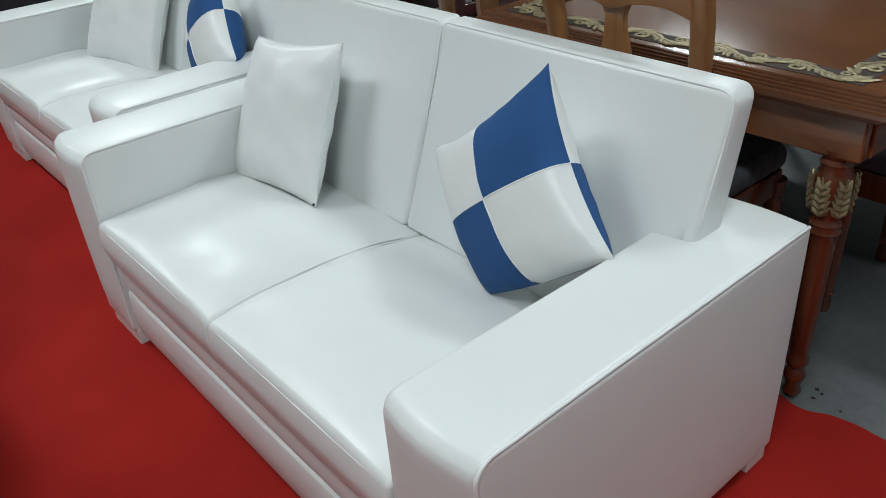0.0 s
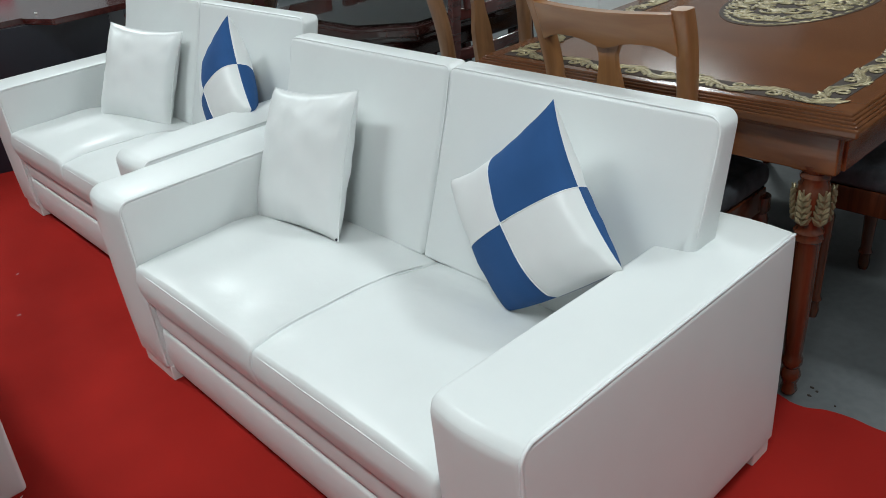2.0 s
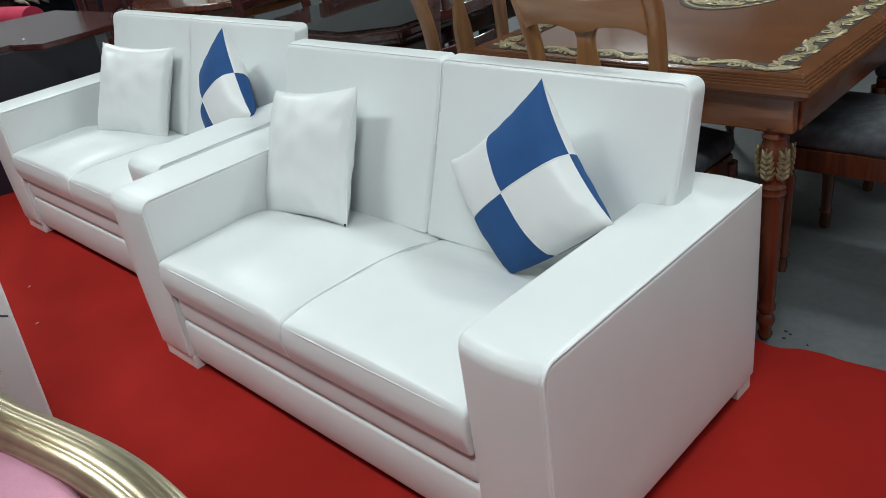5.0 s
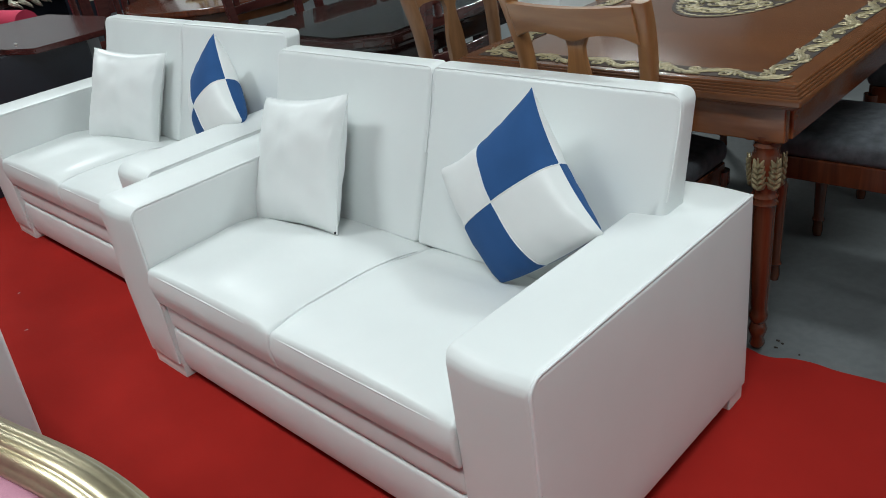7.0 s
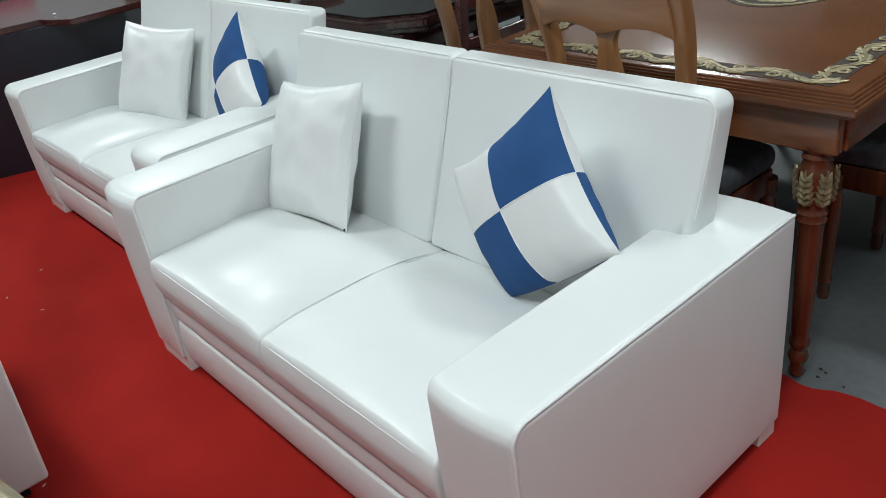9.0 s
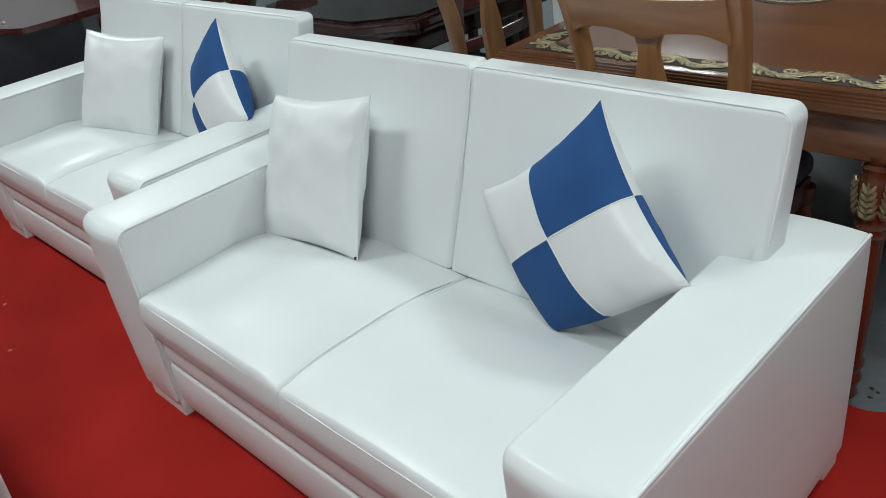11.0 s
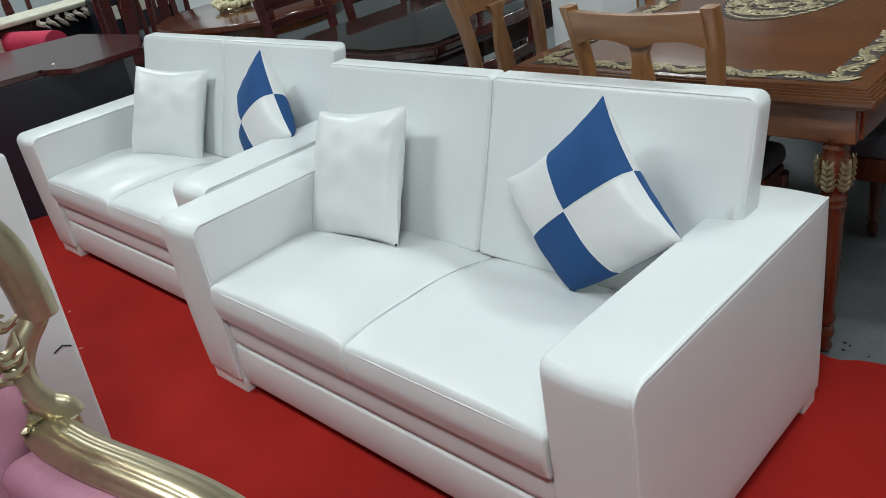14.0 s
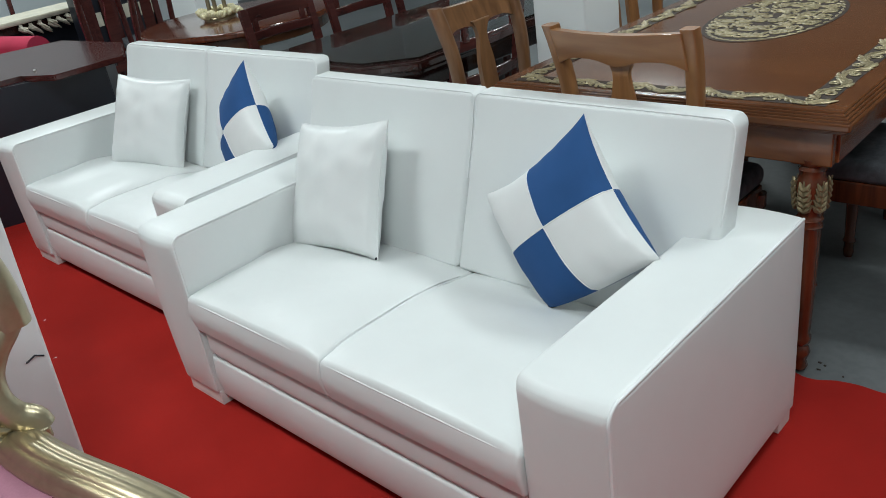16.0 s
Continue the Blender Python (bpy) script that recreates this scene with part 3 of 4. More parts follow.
for k in range(46):
    a = k * 2 * math.pi / 46
    leaf_scroll(med, (0.2 * math.cos(a) - 0.02, 0.355 * math.sin(a) - 0.02, 0.7858), a + 1.9, 0.036, 0.5, -0.3)
tagged(part("medallion", med, GILT, table, "gilt oval medallion of leaf scrolls"), kind="stuff")
LEG = [(0.02, 0.0), (0.026, 0.012), (0.02, 0.03), (0.026, 0.045), (0.031, 0.06), (0.026, 0.074), (0.022, 0.082), (0.03, 0.095), (0.031, 0.11), (0.024, 0.12), (0.027, 0.135), (0.031, 0.25), (0.034, 0.42), (0.036, 0.445), (0.041, 0.452), (0.036, 0.462), (0.041, 0.472), (0.034, 0.482), (0.037, 0.50), (0.045, 0.53), (0.047, 0.56), (0.042, 0.585), (0.036, 0.60), (0.042, 0.612), (0.036, 0.622), (0.044, 0.63), (0.046, 0.645)]
for sx in (-1, 1):
    for sy in (-1, 1):
        cx, cy = sx * (hw - 0.106), sy * (hl - 0.082)
        drop = 0.0 if sy < 0 else 0.006
        leg = part("leg", lathe([(r * 0.84, z + 0.002 * min(1, max(0, (z - 0.1) / 0.3)) * (1 if z < 0.61 else max(0, (0.645 - z) / 0.035)) - (drop if i == 0 else 0)) for i, (r, z) in enumerate(LEG)], 24, centre=(cx, cy)), LEGWOOD, table, "turned leg with gilt acanthus leaves")
        part("leg_block", soft_box((cx - 0.044, cx + 0.044), (cy - 0.035, cy + 0.035), (0.631, 0.728), 0.004, 0.3), APRONWOOD, table)
        for k in range(6):
            lv = bmesh.new()
            a = k * 2 * math.pi / 6 + 0.45

            def on_leg(aa, z, lift=0.0):
                rr = 0.0345 + 0.005 * math.sin((z - 0.502) / 0.1 * 2.4) + lift
                return (cx + rr * math.cos(aa), cy + rr * math.sin(aa), z)
            tube([on_leg(a, 0.500 + 0.092 * q / 5, 0.002 + 0.006 * (q / 5) ** 4) for q in range(6)], lambda t: 0.0035 * (1.1 - 0.5 * t), 6, lv)
            for q in range(5):
                for s2 in (-1, 1):
                    z0 = 0.502 + 0.015 * q
                    reach = 0.52 - 0.05 * q
                    tube([on_leg(a, z0, 0.002), on_leg(a + s2 * reach * 0.5, z0 + 0.009, 0.004), on_leg(a + s2 * reach, z0 + 0.024, 0.003)], lambda t: 0.001 + 0.0066 * math.sin(math.pi * min(1, 0.15 + 0.8 * t)), 6, lv)
            part("acanthus_leaf", lv, GILT, leg, "gilt acanthus leaf")


# ---- dining chairs ----
def make_chair(at, label, group="brown dining chairs", WOOD=CHAIRWOOD, WOODV=CHAIRWOODV, LEGWOOD=LEGWOOD):
    c = thing("dining_chair", label, "chair", at @ Matrix.Diagonal((0.89, 1, 1.018, 1)), group=group)
    for s in (-1, 1):
        pts = smooth_path([(s * 0.19, -0.20, 0.0), (s * 0.192, -0.20, 0.25), (s * 0.195, -0.205, 0.45), (s * 0.203, -0.215, 0.65), (s * 0.213, -0.225, 0.82), (s * 0.222, -0.25, 0.93), (s * 0.225, -0.275, 1.0)], 4)
        bm = bmesh.new()
        rings = []
        for p in pts:
            hx, hy = 0.021, 0.016 + 0.006 * min(1, max(0, (p.z - 0.5) / 0.4))
            rings.append([bm.verts.new((p.x + dx * hx, p.y + dy * hy, p.z)) for dx, dy in ((-1, -0.7), (-0.7, -1), (0.7, -1), (1, -0.7), (1, 0.7), (0.7, 1), (-0.7, 1), (-1, 0.7))])
        for a, b in zip(rings, rings[1:]):
            for k in range(8):
                bm.faces.new((a[k], a[(k + 1) % 8], b[(k + 1) % 8], b[k]))
        bm.faces.new(rings[0])
        bm.faces.new(rings[-1])
        part("back_post", bm, WOODV, c)
        part("leg", lathe([(0.014, 0), (0.018, 0.02), (0.016, 0.05), (0.022, 0.06), (0.017, 0.075), (0.022, 0.25), (0.026, 0.33), (0.02, 0.35), (0.028, 0.36), (0.028, 0.40)], 14, centre=(s * 0.2, 0.2)), LEGWOOD, c)
        part("side_rail", soft_box((s * 0.2 - 0.014, s * 0.2 + 0.014), (-0.18, 0.2), (0.36, 0.43), 0.005, 0.3), LEGWOOD, c)
    part("front_rail", soft_box((-0.2, 0.2), (0.186, 0.214), (0.36, 0.43), 0.005, 0.3), LEGWOOD, c)
    part("seat", soft_box((-0.215, 0.215), (-0.185, 0.225), (0.425, 0.49), 0.028, 0.06, lambda p: p + Vector((0, 0, 0.012 * max(0, 1 - (p.x / 0.22) ** 2) if p.z > 0.46 else 0))), GREYFAB, c, "grey woven upholstered seat")
    bow = lambda p: Vector((p.x, p.y - 0.012 * max(0, 1 - (p.x / 0.22) ** 2) - 0.35 * max(0, p.z - 0.86), p.z))
    bm = soft_box((-0.212, 0.212), (-0.252, -0.226), (0.0, 1.0), 0.006, 0.03, lambda p: bow(Vector((p.x, p.y, 0.916 - 0.02 * math.exp(-((p.x / 0.05) ** 2)) - 0.02 * math.exp(-(((abs(p.x) - 0.212) / 0.035) ** 2)) + p.z * (0.076 + 0.02 * math.exp(-((p.x / 0.05) ** 2)) + 0.02 * math.exp(-(((abs(p.x) - 0.212) / 0.035) ** 2)) - 0.007 * math.cos(0.5 * math.pi * p.x / 0.212))))))
    part("top_rail", bm, WOOD, c)
    def splat(p):
        t = min(1, max(0, (p.z - 0.44) / 0.44))
        neck = min(1, max(0, (p.z - 0.77) / 0.10))
        wdt = 0.040 + 0.006 * math.sin(math.pi * t) - 0.015 * neck * neck * (3 - 2 * neck) + 0.03 * (max(0, p.z - 0.875) / 0.05) ** 1.5
        return Vector((p.x * wdt, p.y - 0.022 * math.sin(math.pi * 0.5 * t) - 0.03 * t, p.z))
    part("splat", soft_box((-1, 1), (-0.212, -0.195), (0.44, 0.925), 0.006, 0.02, splat), WOODV, c, "vase-shaped wooden back splat")
    part("back_rail", soft_box((-0.18, 0.18), (-0.214, -0.19), (0.40, 0.45), 0.005, 0.3), WOOD, c)
    return c


make_chair(pose(-0.488, 1.12, -0.006, 0, 0, 0), "brown wooden dining chair pushed in behind the sofa")
make_chair(pose(-1.0, 1.215, -0.006, 0, 0, -88), "brown wooden dining chair at the table's long side", WOOD=SIDEWOOD, WOODV=SIDEWOOD)
make_chair(pose(-1.03, 2.24, -0.006, 0, 0, -88), "brown wooden dining chair further along the table")
make_chair(pose(0.02, 1.62, -0.006, 0, 0, 90), "brown dining chair with grey seat drawn up to the table")
make_chair(pose(0.05, 2.32, -0.006, 0, 0, 88), "brown dining chair with grey seat, further along")


# ---- white armchair seen from behind ----
def lean3(p):
    return Vector((p.x + 0.03 * (p.z - 0.05), p.y + 0.04 * (p.z - 0.05), p.z))


arm3 = thing("armchair", "high-backed white armchair seen from its scuffed back", "armchair", pose(-1.235, -0.49, 0))
part("back", soft_box((-0.16, 0.0), (-0.78, 0.0), (0.05, 1.02), 0.012, 0.1, lean3), LEATHER, arm3, "flat scuffed white back panel")
part("piping", tube([lean3(Vector((-0.006, -0.006, z))) for z in (0.06, 0.4, 0.7, 1.0)], 0.004), PIPING, arm3)
part("seat", soft_box((-0.75, -0.16), (-0.64, -0.14), (0.05, 0.42), 0.03, 0.1), LEATHER, arm3)
for y0, y1 in ((-0.78, -0.65), (-0.13, 0.0)):
    part("armrest", soft_box((-0.78, -0.165), (y0, y1), (0.05, 0.6), 0.03, 0.1), LEATHER, arm3)
for fx in (-0.72, -0.08):
    for fy in (-0.7, -0.08):
        part("foot", soft_box((fx - 0.03, fx + 0.03), (fy - 0.03, fy + 0.03), (0, 0.055), 0.004, 0.3), NAVY, arm3, "short dark foot")

part("scuff", tube([(0.0155, -0.035, 0.546), (0.0158, -0.012, 0.555), (0.0155, 0.006, 0.544)], 0.0022), NAVY, arm3, "short dark scuff mark")


# ---- gilt armchair with pink upholstery ----
def sweep(points, section, bm=None, size=lambda t: 1.0, side_axis=None):
    """A section of (side, up) pairs carried along the points."""
    bm = bm or bmesh.new()
    pts = [Vector(q) for q in points]
    rings, n = [], len(pts)
    for i, q in enumerate(pts):
        d = (pts[min(i + 1, n - 1)] - pts[max(i - 1, 0)]).normalized()
        side = Vector(side_axis) if side_axis else d.cross(Vector((0, 0, 1)))
        side = (side - d * d.dot(side)).normalized()
        up = side.cross(d)
        k = size(i / (n - 1))
        rings.append([bm.verts.new(q + side * a * k + up * b * k) for a, b in section])
    m = len(section)
    for a, b in zip(rings, rings[1:]):
        for k in range(m):
            bm.faces.new((a[k], a[(k + 1) % m], b[(k + 1) % m], b[k]))
    bm.faces.new(rings[0])
    bm.faces.new(rings[-1])
    return bm


fluted = []
for k in range(49):
    th = math.pi * k / 48
    r = 1.0 + 0.10 * abs(math.sin(5 * th)) ** 0.7
    fluted.append((0.040 * math.cos(th) * r, 0.026 * math.sin(th) * r))
fluted += [(-0.038, -0.018), (-0.028, -0.026), (0.028, -0.026), (0.038, -0.018)]
ribbed = [(0.028 * math.cos(a) * (1 + 0.10 * abs(math.sin(2.5 * a))), 0.030 * math.sin(a)) for a in (k * 2 * math.pi / 24 for k in range(24))]
throne = thing("armchair", "carved gold-painted armchair with pink velvet upholstery", "armchair", pose(0, 0, 0))
CY = -1.0
for s in (1, -1):
    def side(x, y, z, s=s):
        return (x, CY + s * (y - CY), z)
    rail = [side(*q) for q in ((-0.745, -0.690, 0.662), (-0.66, -0.690, 0.664), (-0.56, -0.677, 0.665), (-0.45, -0.652, 0.663), (-0.34, -0.628, 0.657), (-0.24, -0.615, 0.645), (-0.15, -0.612, 0.622), (-0.08, -0.618, 0.585), (-0.05, -0.628, 0.54))]
    part("arm_rail", sweep(smooth_path(rail, 5), fluted), GOLD, throne, "fluted gold arm rail")
    post = [side(*q) for q in ((-0.05, -0.628, 0.545), (-0.075, -0.64, 0.49), (-0.12, -0.65, 0.44), (-0.13, -0.655, 0.39))]
    part("arm_post", sweep(smooth_path(post, 5), ribbed), GOLD, throne)
    part("arm_pad", soft_box((-0.72, -0.14), sorted((CY + s * (-0.79 - CY), CY + s * (-0.684 - CY))), (0.40, 0.662), 0.035, 0.05, lambda q, s=s: Vector((q.x, q.y + s * (0.022 * math.sin(math.pi * min(1, max(0, (q.x + 0.72) / 0.58))) + 0.02 * (q.x + 0.45)), q.z))), PINK, throne, "pink velvet inner arm panel")
    low = [side(*q) for q in ((-0.748, -0.618, 0.868), (-0.745, -0.638, 0.848), (-0.742, -0.664, 0.824), (-0.738, -0.686, 0.788), (-0.732, -0.690, 0.745), (-0.726, -0.676, 0.710), (-0.720, -0.655, 0.690), (-0.716, -0.650, 0.672))]
    up = [side(*q) for q in ((-0.75, -0.622, 0.852), (-0.752, -0.622, 0.90), (-0.756, -0.626, 0.95), (-0.762, -0.638, 1.0), (-0.77, -0.668, 1.05), (-0.778, -0.725, 1.10), (-0.785, -0.81, 1.135), (-0.79, -0.91, 1.15), (-0.79, -1.0, 1.155))]
    part("lower_scroll", sweep(smooth_path(low, 5), ribbed, size=lambda t: 0.75 + 0.12 * t, side_axis=(1, 0, 0)), GOLD, throne, "gold C-scroll above the arm")
    part("back_rail", sweep(smooth_path(up, 5), ribbed, size=lambda t: 1.1, side_axis=(1, 0, 0)), GOLD, throne, "thick gold curved back rail")
    part("scroll_block", soft_box((-0.765, -0.69), sorted((CY + s * (-0.70 - CY), CY + s * (-0.640 - CY))), (0.655, 0.682), 0.007, 0.05), GOLD, throne)
    rng = random.Random(11)
    for k in range(9):
        t = k / 8
        y, z = -0.705 - 0.012 * math.sin(t * 3) + 0.05 * max(0, t - 0.5), 0.70 + 0.27 * t
        orn = bmesh.new()
        for q in range(3):
            a = rng.uniform(0, 6.28)
            base = Vector(side(-0.728, y, z))
            pts = [base + Vector((0.012 * math.sin(2.5 * u), s * 0.022 * math.cos(a + 1.7 * u) * u * 2.2, 0.022 * math.sin(a + 1.7 * u) * u * 2.2)) for u in (0, 0.25, 0.5, 0.75, 1.0)]
            tube(pts, lambda u: 0.003 + 0.0065 * math.sin(math.pi * min(1, 0.2 + 0.8 * u)), 7, orn)
        part("carved_leaf", orn, GOLD, throne, "carved gold leaf ornament")
    for lx in (-0.70, -0.12):
        ly = CY + s * 0.33
        part("leg", tube(smooth_path([(lx, ly, 0.36), (lx + 0.02, ly + s * 0.02, 0.25), (lx, ly, 0.1), (lx + 0.01, ly + s * 0.015, 0.02), (lx + 0.015, ly + s * 0.02, 0.0)], 4), lambda t: 0.034 - 0.016 * t, 10), GOLD, throne, "gold cabriole leg")
part("back_pad", soft_box((-0.80, -0.72), (-1.30, -0.70), (0.42, 1.09), 0.035, 0.05, lambda q: Vector((q.x + (0.03 * math.cos((q.y - CY) * 20) * math.cos((q.z - 0.75) * 20) if q.x > -0.76 else 0) - 0.05 * max(0, q.z - 0.7), q.y * (1 - 0.25 * max(0, q.z - 0.8)) + CY * 0.25 * max(0, q.z - 0.8), q.z))), PINK, throne, "tufted pink velvet back")
part("seat", soft_box((-0.72, -0.09), (-1.32, -0.68), (0.36, 0.47), 0.045, 0.05, lambda q: q + Vector((0, 0, 0.03 * max(0, 1 - ((q.y - CY) / 0.32) ** 2) if q.z > 0.42 else 0))), PINK, throne, "pink velvet seat cushion")
part("seat_rail", soft_box((-0.75, -0.06), (-1.35, -0.65), (0.30, 0.372), 0.02, 0.1), GOLD, throne, "gold seat rail")


# ---- glass-topped table and its slat chairs ----
gt = thing("glass_table", "dark mahogany table with cut corners under a glass sheet", "table", pose(-2.13, 1.13, -0.006))


def cut_outline(x0, x1, y0, y1, c):
    return [(x0 + c, y0), (x1 - c, y0), (x1, y0 + c * 0.75), (x1, y1 - c * 0.75), (x1 - c, y1), (x0 + c, y1), (x0, y1 - c * 0.75), (x0, y0 + c * 0.75)]


part("tabletop", slab(cut_outline(-0.47, 0.47, 0, 1.7, 0.2), 0.712, 0.748, 0.008), MAHOGANY, gt)
part("edge_moulding", slab(cut_outline(-0.45, 0.45, 0.02, 1.68, 0.2), 0.69, 0.712, 0.006), MAHOGANY, gt)
part("glass_sheet", slab(cut_outline(-0.43, 0.43, 0.045, 1.655, 0.19), 0.7485, 0.757, 0.002), GLASS, gt, "clear glass sheet with a greenish edge", smooth=False).visible_shadow = False
part("apron", soft_box((-0.38, 0.38), (0.1, 1.6), (0.60, 0.692), 0.01, 0.5), MAHOGANY, gt)
for lx in (-0.34, 0.34):
    for ly in (0.15, 1.55):
        part("leg", soft_box((lx - 0.04, lx + 0.04), (ly - 0.04, ly + 0.04), (0, 0.602), 0.008, 0.3, lambda q, lx=lx, ly=ly: Vector((lx + (q.x - lx) * (0.7 + 0.5 * q.z), ly + (q.y - ly) * (0.7 + 0.5 * q.z), q.z))), MAHOGANY, gt)

def slat_chair(at, label):
    c = thing("slat_chair", label, "chair", at, group="dark slat chairs")
    for s in (-1, 1):
        part("back_post", sweep(smooth_path([(s * 0.2, -0.20, 0), (s * 0.2, -0.20, 0.45), (s * 0.203, -0.225, 0.7), (s * 0.207, -0.26, 0.915)], 4), [(-0.02, -0.014), (0.02, -0.014), (0.02, 0.014), (-0.02, 0.014)], side_axis=(1, 0, 0)), REDWOOD, c)
        part("leg", soft_box((s * 0.2 - 0.02, s * 0.2 + 0.02), (0.18, 0.22), (0, 0.42), 0.004, 0.3), REDWOOD, c)
    for z0, z1, y in ((0.845, 0.92, -0.25), (0.755, 0.80, -0.238), (0.60, 0.645, -0.217)):
        part("slat", soft_box((-0.19, 0.19), (y - 0.011, y + 0.011), (z0, z1), 0.006, 0.05, lambda q: q + Vector((0, -0.02 * (1 - (q.x / 0.19) ** 2), 0))), REDWOOD, c)
    for x in (-0.15, 0.15):
        part("upright", soft_box((x - 0.016, x + 0.016), (-0.262, -0.245), (0.79, 0.86), 0.004, 0.3), REDWOOD, c)
    part("seat", soft_box((-0.215, 0.215), (-0.19, 0.225), (0.41, 0.465), 0.02, 0.1), NAVY, c, "dark upholstered seat")
    return c


slat_chair(pose(-2.70, 1.575, -0.006, 0, 0, -90), "red-brown slat-back chair beside the glass table")
slat_chair(pose(-2.70, 2.115, -0.006, 0, 0, -90), "red-brown slat-back chair, second along the glass table")
slat_chair(pose(-2.70, 2.62, -0.006, 0, 0, -90), "red-brown slat-back chair, third along the glass table")
slat_chair(pose(-1.80, 1.59, -0.006, 0, 0, 90), "red-brown slat-back chair beside the brown dining chair")

# ---- round table with gold stand and flowers ----
rt = thing("round_table", "round brown varnished table on a turned pedestal", "table", pose(-3.95, 1.98, -0.006))
part("tabletop", lathe([(0.60, 0.695), (0.625, 0.705), (0.63, 0.72), (0.62, 0.738), (0.60, 0.742)], 64), LEGWOOD, rt)
part("apron", lathe([(0.54, 0.62), (0.55, 0.625), (0.55, 0.696)], 64), WOOD, rt)
part("pedestal", lathe([(0.26, 0.0), (0.26, 0.03), (0.12, 0.08), (0.07, 0.2), (0.1, 0.35), (0.06, 0.45), (0.12, 0.58), (0.2, 0.622)], 28), WOODV, rt)
stand = thing("flower_stand", "gold bar candle stand with cream flowers at its foot", "ornament", pose(-4.02, 1.88, 0.736))
part("base", lathe([(0.10, 0), (0.10, 0.012), (0.09, 0.02)], 24), GOLD, stand)
for k in range(5):
    a = k * 2 * math.pi / 5 + 0.4
    part("bar", tube([(0.055 * math.cos(a), 0.055 * math.sin(a), 0.015), (0.05 * math.cos(a), 0.05 * math.sin(a), 0.42)], 0.013, 10), GOLD, stand, "gold upright bar")
rng = random.Random(3)
for k in range(13):
    a, r = k * 2 * math.pi / 13, rng.uniform(0.085, 0.13)
    fl = bmesh.new()
    for q in range(9):
        b, e = q * 2.4, 0.3 + 0.13 * q
        n = Vector((math.cos(b) * math.cos(e), math.sin(b) * math.cos(e), math.sin(e)))
        tube([Vector((0, 0, 0.004)), n * 0.018, n * 0.034 + Vector((0, 0, 0.004)), n * 0.042], lambda t: 0.004 + 0.011 * math.sin(math.pi * min(1, 0.15 + 0.8 * t)), 6, fl)
    part("flower", moved(fl, pose(r * math.cos(a), r * math.sin(a), 0.018 + rng.uniform(0, 0.02), 0, 0, 40 * k)), PETAL, stand, "cream artificial flower")

# ---- dark desk ----
desk = thing("desk", "dark brown varnished desk with a black front panel", "desk", pose(-3.9, 0.5, 0))
part("top", slab([(-0.42, -1.1), (-0.02, -0.4), (0.02, 0.07), (0.06, 0.05), (0.27, 0.13), (0.26, 0.52), (-0.2, 0.74), (-0.90, 0.68), (-1.3, -0.9)], 0.712, 0.742, 0.006), REDWOOD, desk)
part("front_panel", slab([(-0.45, -1.05), (-0.06, -0.38), (0.06, -0.02), (0.22, 0.42), (-0.2, 0.66), (-0.88, 0.62), (-1.25, -0.85)], 0.0, 0.711, 0.004), NAVY, desk, "black laminate panel down to the carpet")
part("knob", lathe([(0.006, 0.742), (0.009, 0.747), (0.005, 0.752)], 12, centre=(0.0, 0.14)), FOOT, desk, "small bright knob")

# ---- things at the far end ----
for x, y, r, lb in ((-5.25, 1.62, 92, "dark brown dining chair by the cream console"), (-5.7, 2.2, 75, "dark brown dining chair behind the desk"), (-7.4, 1.75, -85, "dark brown dining chair behind the cream console")):
    make_chair(pose(x, y, -0.006, 0, 0, r), lb, "dark dining chairs", REDWOOD, REDWOOD, REDWOOD)
con = thing("console_table", "cream painted console table with carved scrolls", "table", pose(-6.5, 1.55, -0.006, 0, 0, 12))
part("top", slab([(-0.25, -0.6), (0.18, -0.6), (0.25, -0.45), (0.25, 0.45), (0.18, 0.6), (-0.25, 0.6)], 0.75, 0.785, 0.008), CREAM, con)
part("apron", soft_box((-0.2, 0.2), (-0.55, 0.55), (0.68, 0.752), 0.01, 0.3), MAHOGANY, con)
# dark block added to fill the space under the console's top
part("base", soft_box((-0.2, 0.12), (-0.52, 0.52), (0.0, 0.68), 0.01, 0.4), NAVY, con, "dark block filling the space below the top")
rng = random.Random(8)
for k in range(6):
    sc = bmesh.new()
    for q in range(5):
        a = rng.uniform(-2.8, -0.3)
        o = Vector((0.235, -0.14 + k * 0.085, 0.735 + rng.uniform(-0.02, 0.01)))
        tube([o + Vector((0.012 * math.sin(2 * u), 0.075 * u * math.cos(a + 1.5 * u), 0.085 * u * math.sin(a))) for u in (0, 0.3, 0.6, 0.8, 1)], lambda t: 0.004 + 0.02 * math.sin(math.pi * min(1, 0.2 + 0.75 * t)), 7, sc, flat=0.5)
    part("carved_scroll", sc, CREAM, con, "cream carved scroll")
for lx in (-0.18, 0.18):
    for ly in (-0.5, 0.5):
        part("leg", tube(smooth_path([(lx, ly, 0.70), (lx + 0.03, ly, 0.5), (lx - 0.01, ly, 0.2), (lx + 0.02, ly, 0.0)], 4), lambda t: 0.035 - 0.015 * t, 10), CREAM, con)
cab = thing("cabinet", "tall dark mahogany cabinet with small cream panels", "cabinet", pose(-6.22, 1.86, -0.006))
part("body", soft_box((0.0, 0.22), (0.0, 0.66), (0.0, 1.55), 0.008, 0.5), NAVY, cab)
part("cornice", soft_box((-0.01, 0.25), (-0.02, 0.68), (1.55, 1.6), 0.01, 0.5), MAHOGANY, cab)
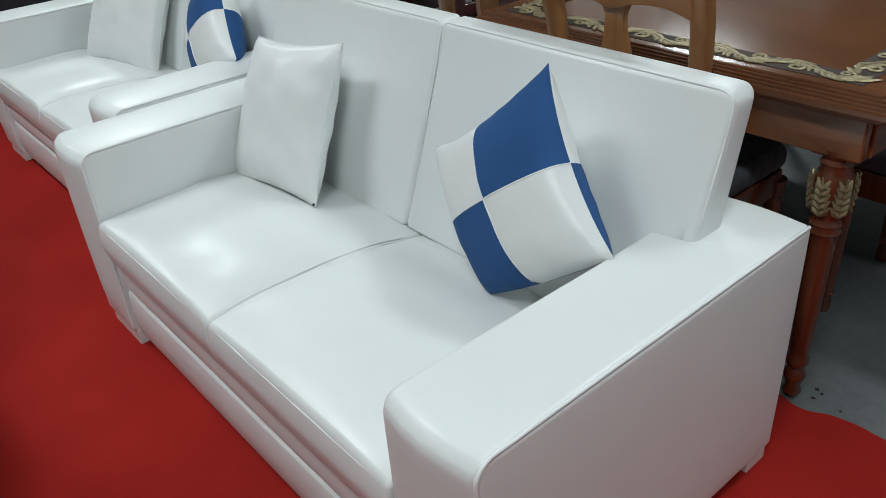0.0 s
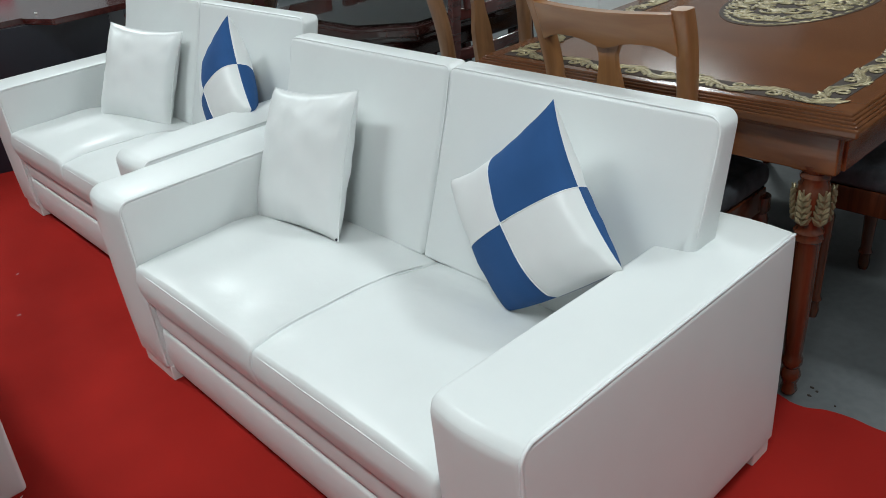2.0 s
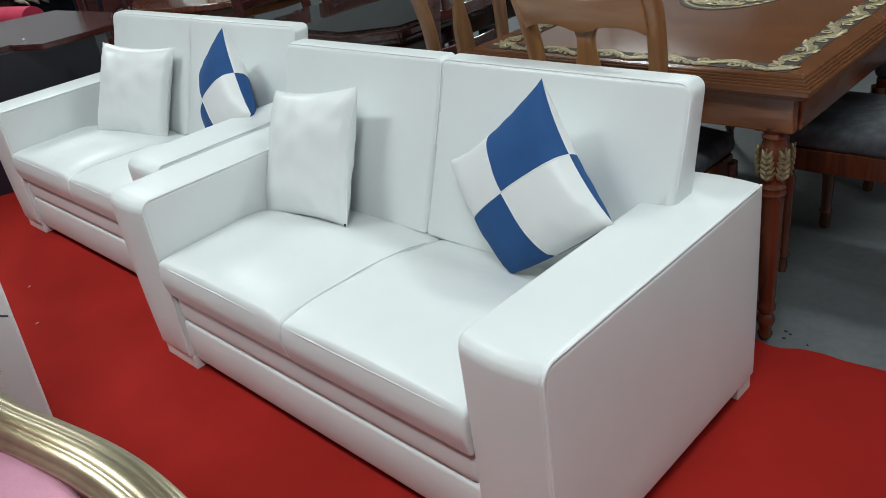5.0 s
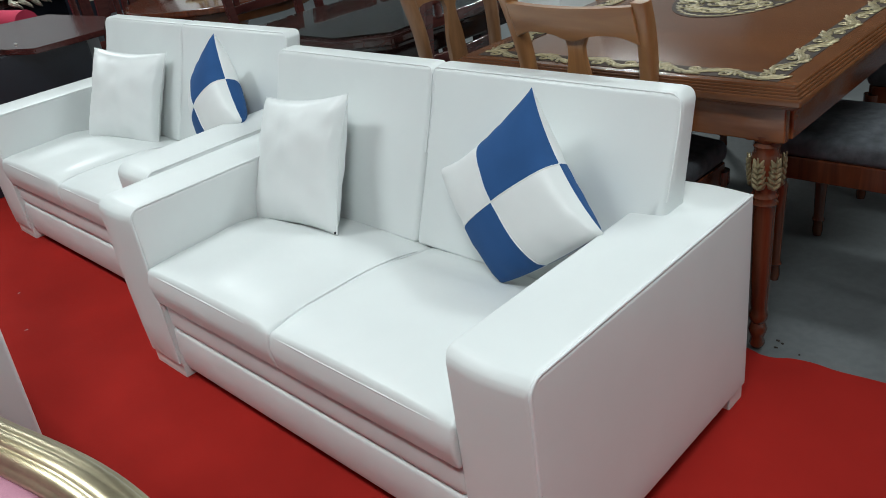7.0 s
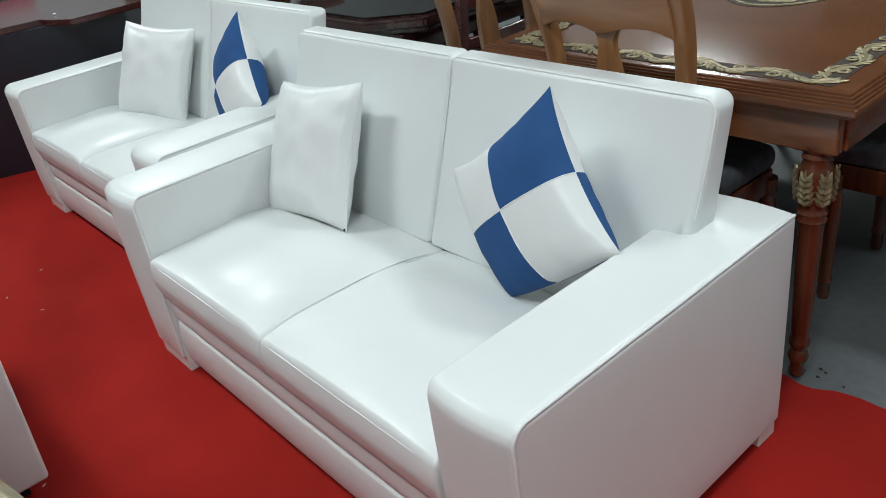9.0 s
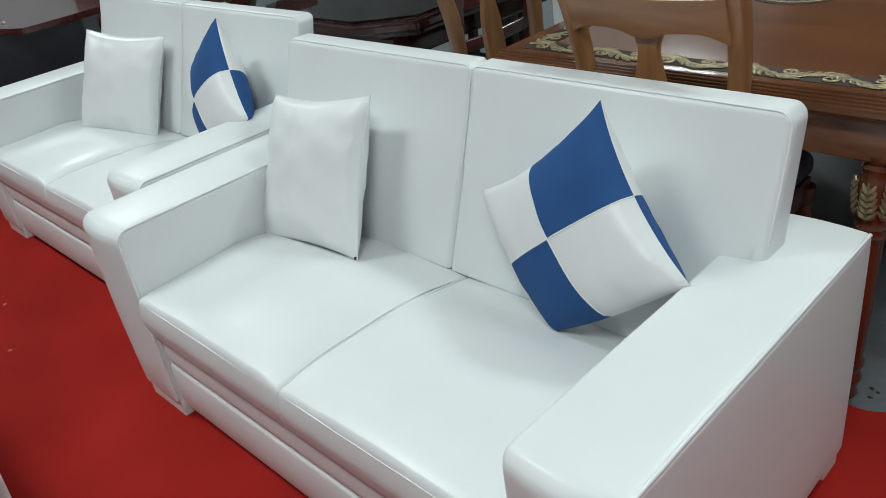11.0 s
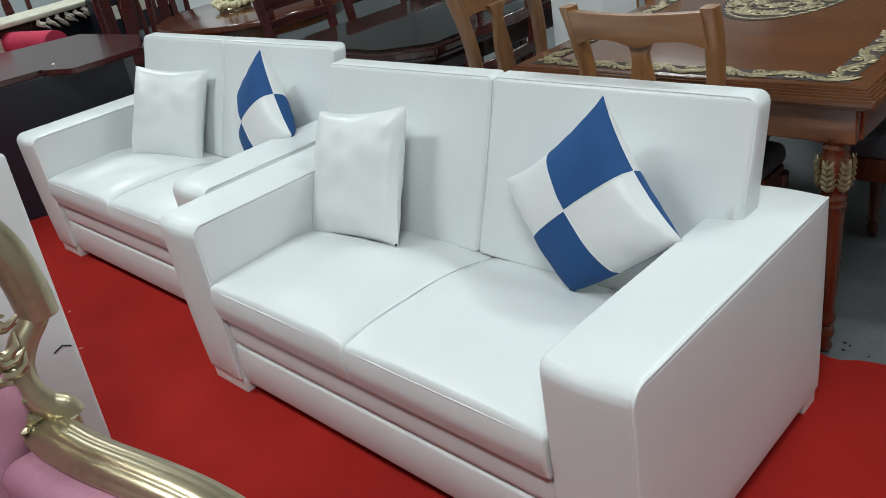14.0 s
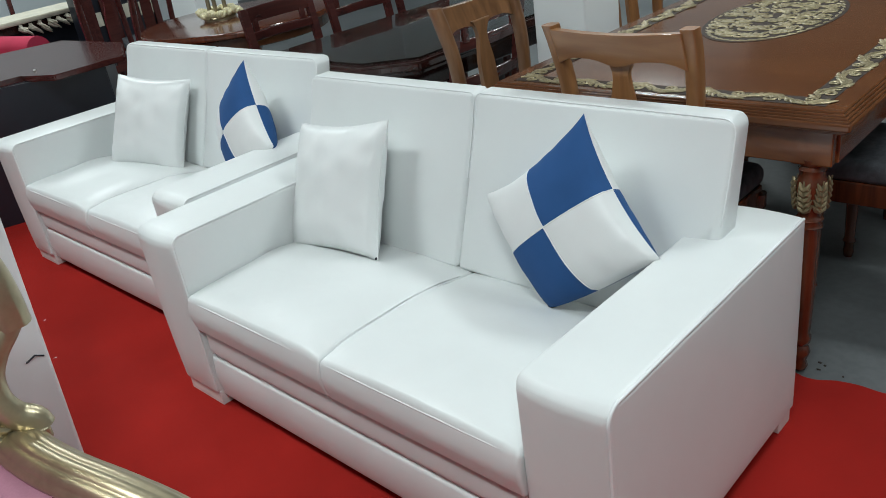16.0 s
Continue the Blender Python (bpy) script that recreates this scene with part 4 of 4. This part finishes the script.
for y0, y1 in ((0.012, 0.10), (0.155, 0.285), (0.42, 0.47), (0.60, 0.655)):
    part("stile", soft_box((0.221, 0.238), (y0, y1), (0.06, 1.5), 0.004, 0.5), REDWOOD, cab, "dark red-brown upright board")
for y0, y1, z0 in ((0.10, 0.15, 0.62), (0.30, 0.40, 0.64), (0.48, 0.60, 0.63)):
    part("panel", soft_box((0.221, 0.23), (y0, y1), (z0, z0 + 0.11), 0.004, 0.3), CREAM, cab, "small cream inset panel")
red = thing("armchair", "bright red upholstered armchair with rolled arms", "armchair", pose(-5.9, 0.86, -0.006, 0, 0, -80))
part("seat", soft_box((-0.3, 0.3), (-0.3, 0.36), (0.1, 0.45), 0.05, 0.1), REDFAB, red)
part("back", soft_box((-0.4, 0.4), (-0.42, -0.28), (0.1, 1.0), 0.06, 0.08), REDFAB, red)
for s in (-1, 1):
    part("armrest", soft_box((s * 0.38 - 0.07, s * 0.38 + 0.07), (-0.3, 0.36), (0.1, 0.6), 0.03, 0.1), REDFAB, red)
    part("arm_roll", tube([(s * 0.40, -0.3, 0.62), (s * 0.40, 0.36, 0.62)], 0.095, 20), REDFAB, red, "rolled red armrest top")
    for ly in (-0.34, 0.3):
        part("leg", lathe([(0.02, 0), (0.03, 0.1)], 12, centre=(s * 0.33, ly)), MAHOGANY, red)
grey_pillow = white_pillow(frame_of((-5.78, 0.7, 0.62), (0.1, 0.4, 0), (-0.15, 0, 0.4)), "grey throw pillow on the red armchair")
for o in grey_pillow.children:
    if o.name.startswith(("front", "back")):
        o.data.materials[0] = GREYFAB

# ---- litter on the carpet ----
rng = random.Random(21)
for k in range(16):
    x, y = rng.uniform(-3.0, 0.1), rng.uniform(-0.75, -0.06)
    a = rng.uniform(0, 3.14)
    bit = part("lint", tube([(0, 0, 0.0012), (0.006 * math.cos(a), 0.006 * math.sin(a), 0.0025), (0.012 * math.cos(a + 0.5), 0.012 * math.sin(a + 0.5), 0.0012)], 0.0011, 5), PAPER)
    bit.matrix_basis = pose(x, y, 0)
    tagged(bit, "tiny pale scrap of lint on the red carpet", "litter", "carpet litter")
rng = random.Random(33)
for x, y in ((-0.028, 1.12), (-0.012, 1.112), (-0.02, 1.085), (0.047, 1.085)):
    a, q = rng.uniform(0, 3.14), rng.uniform(0.003, 0.009)
    chip = part("chip", slab([(q * math.cos(a + k) * rng.uniform(0.5, 1.1), 0.6 * q * math.sin(a + k) * rng.uniform(0.5, 1.1)) for k in (0, 1.2, 2.3, 3.5, 4.8)], 0.0, 0.003), BLACKGROUND, smooth=False)
    chip.matrix_basis = pose(x, y, -0.006)
    tagged(chip, "small dark chip of litter on the concrete floor", "litter", "floor litter")
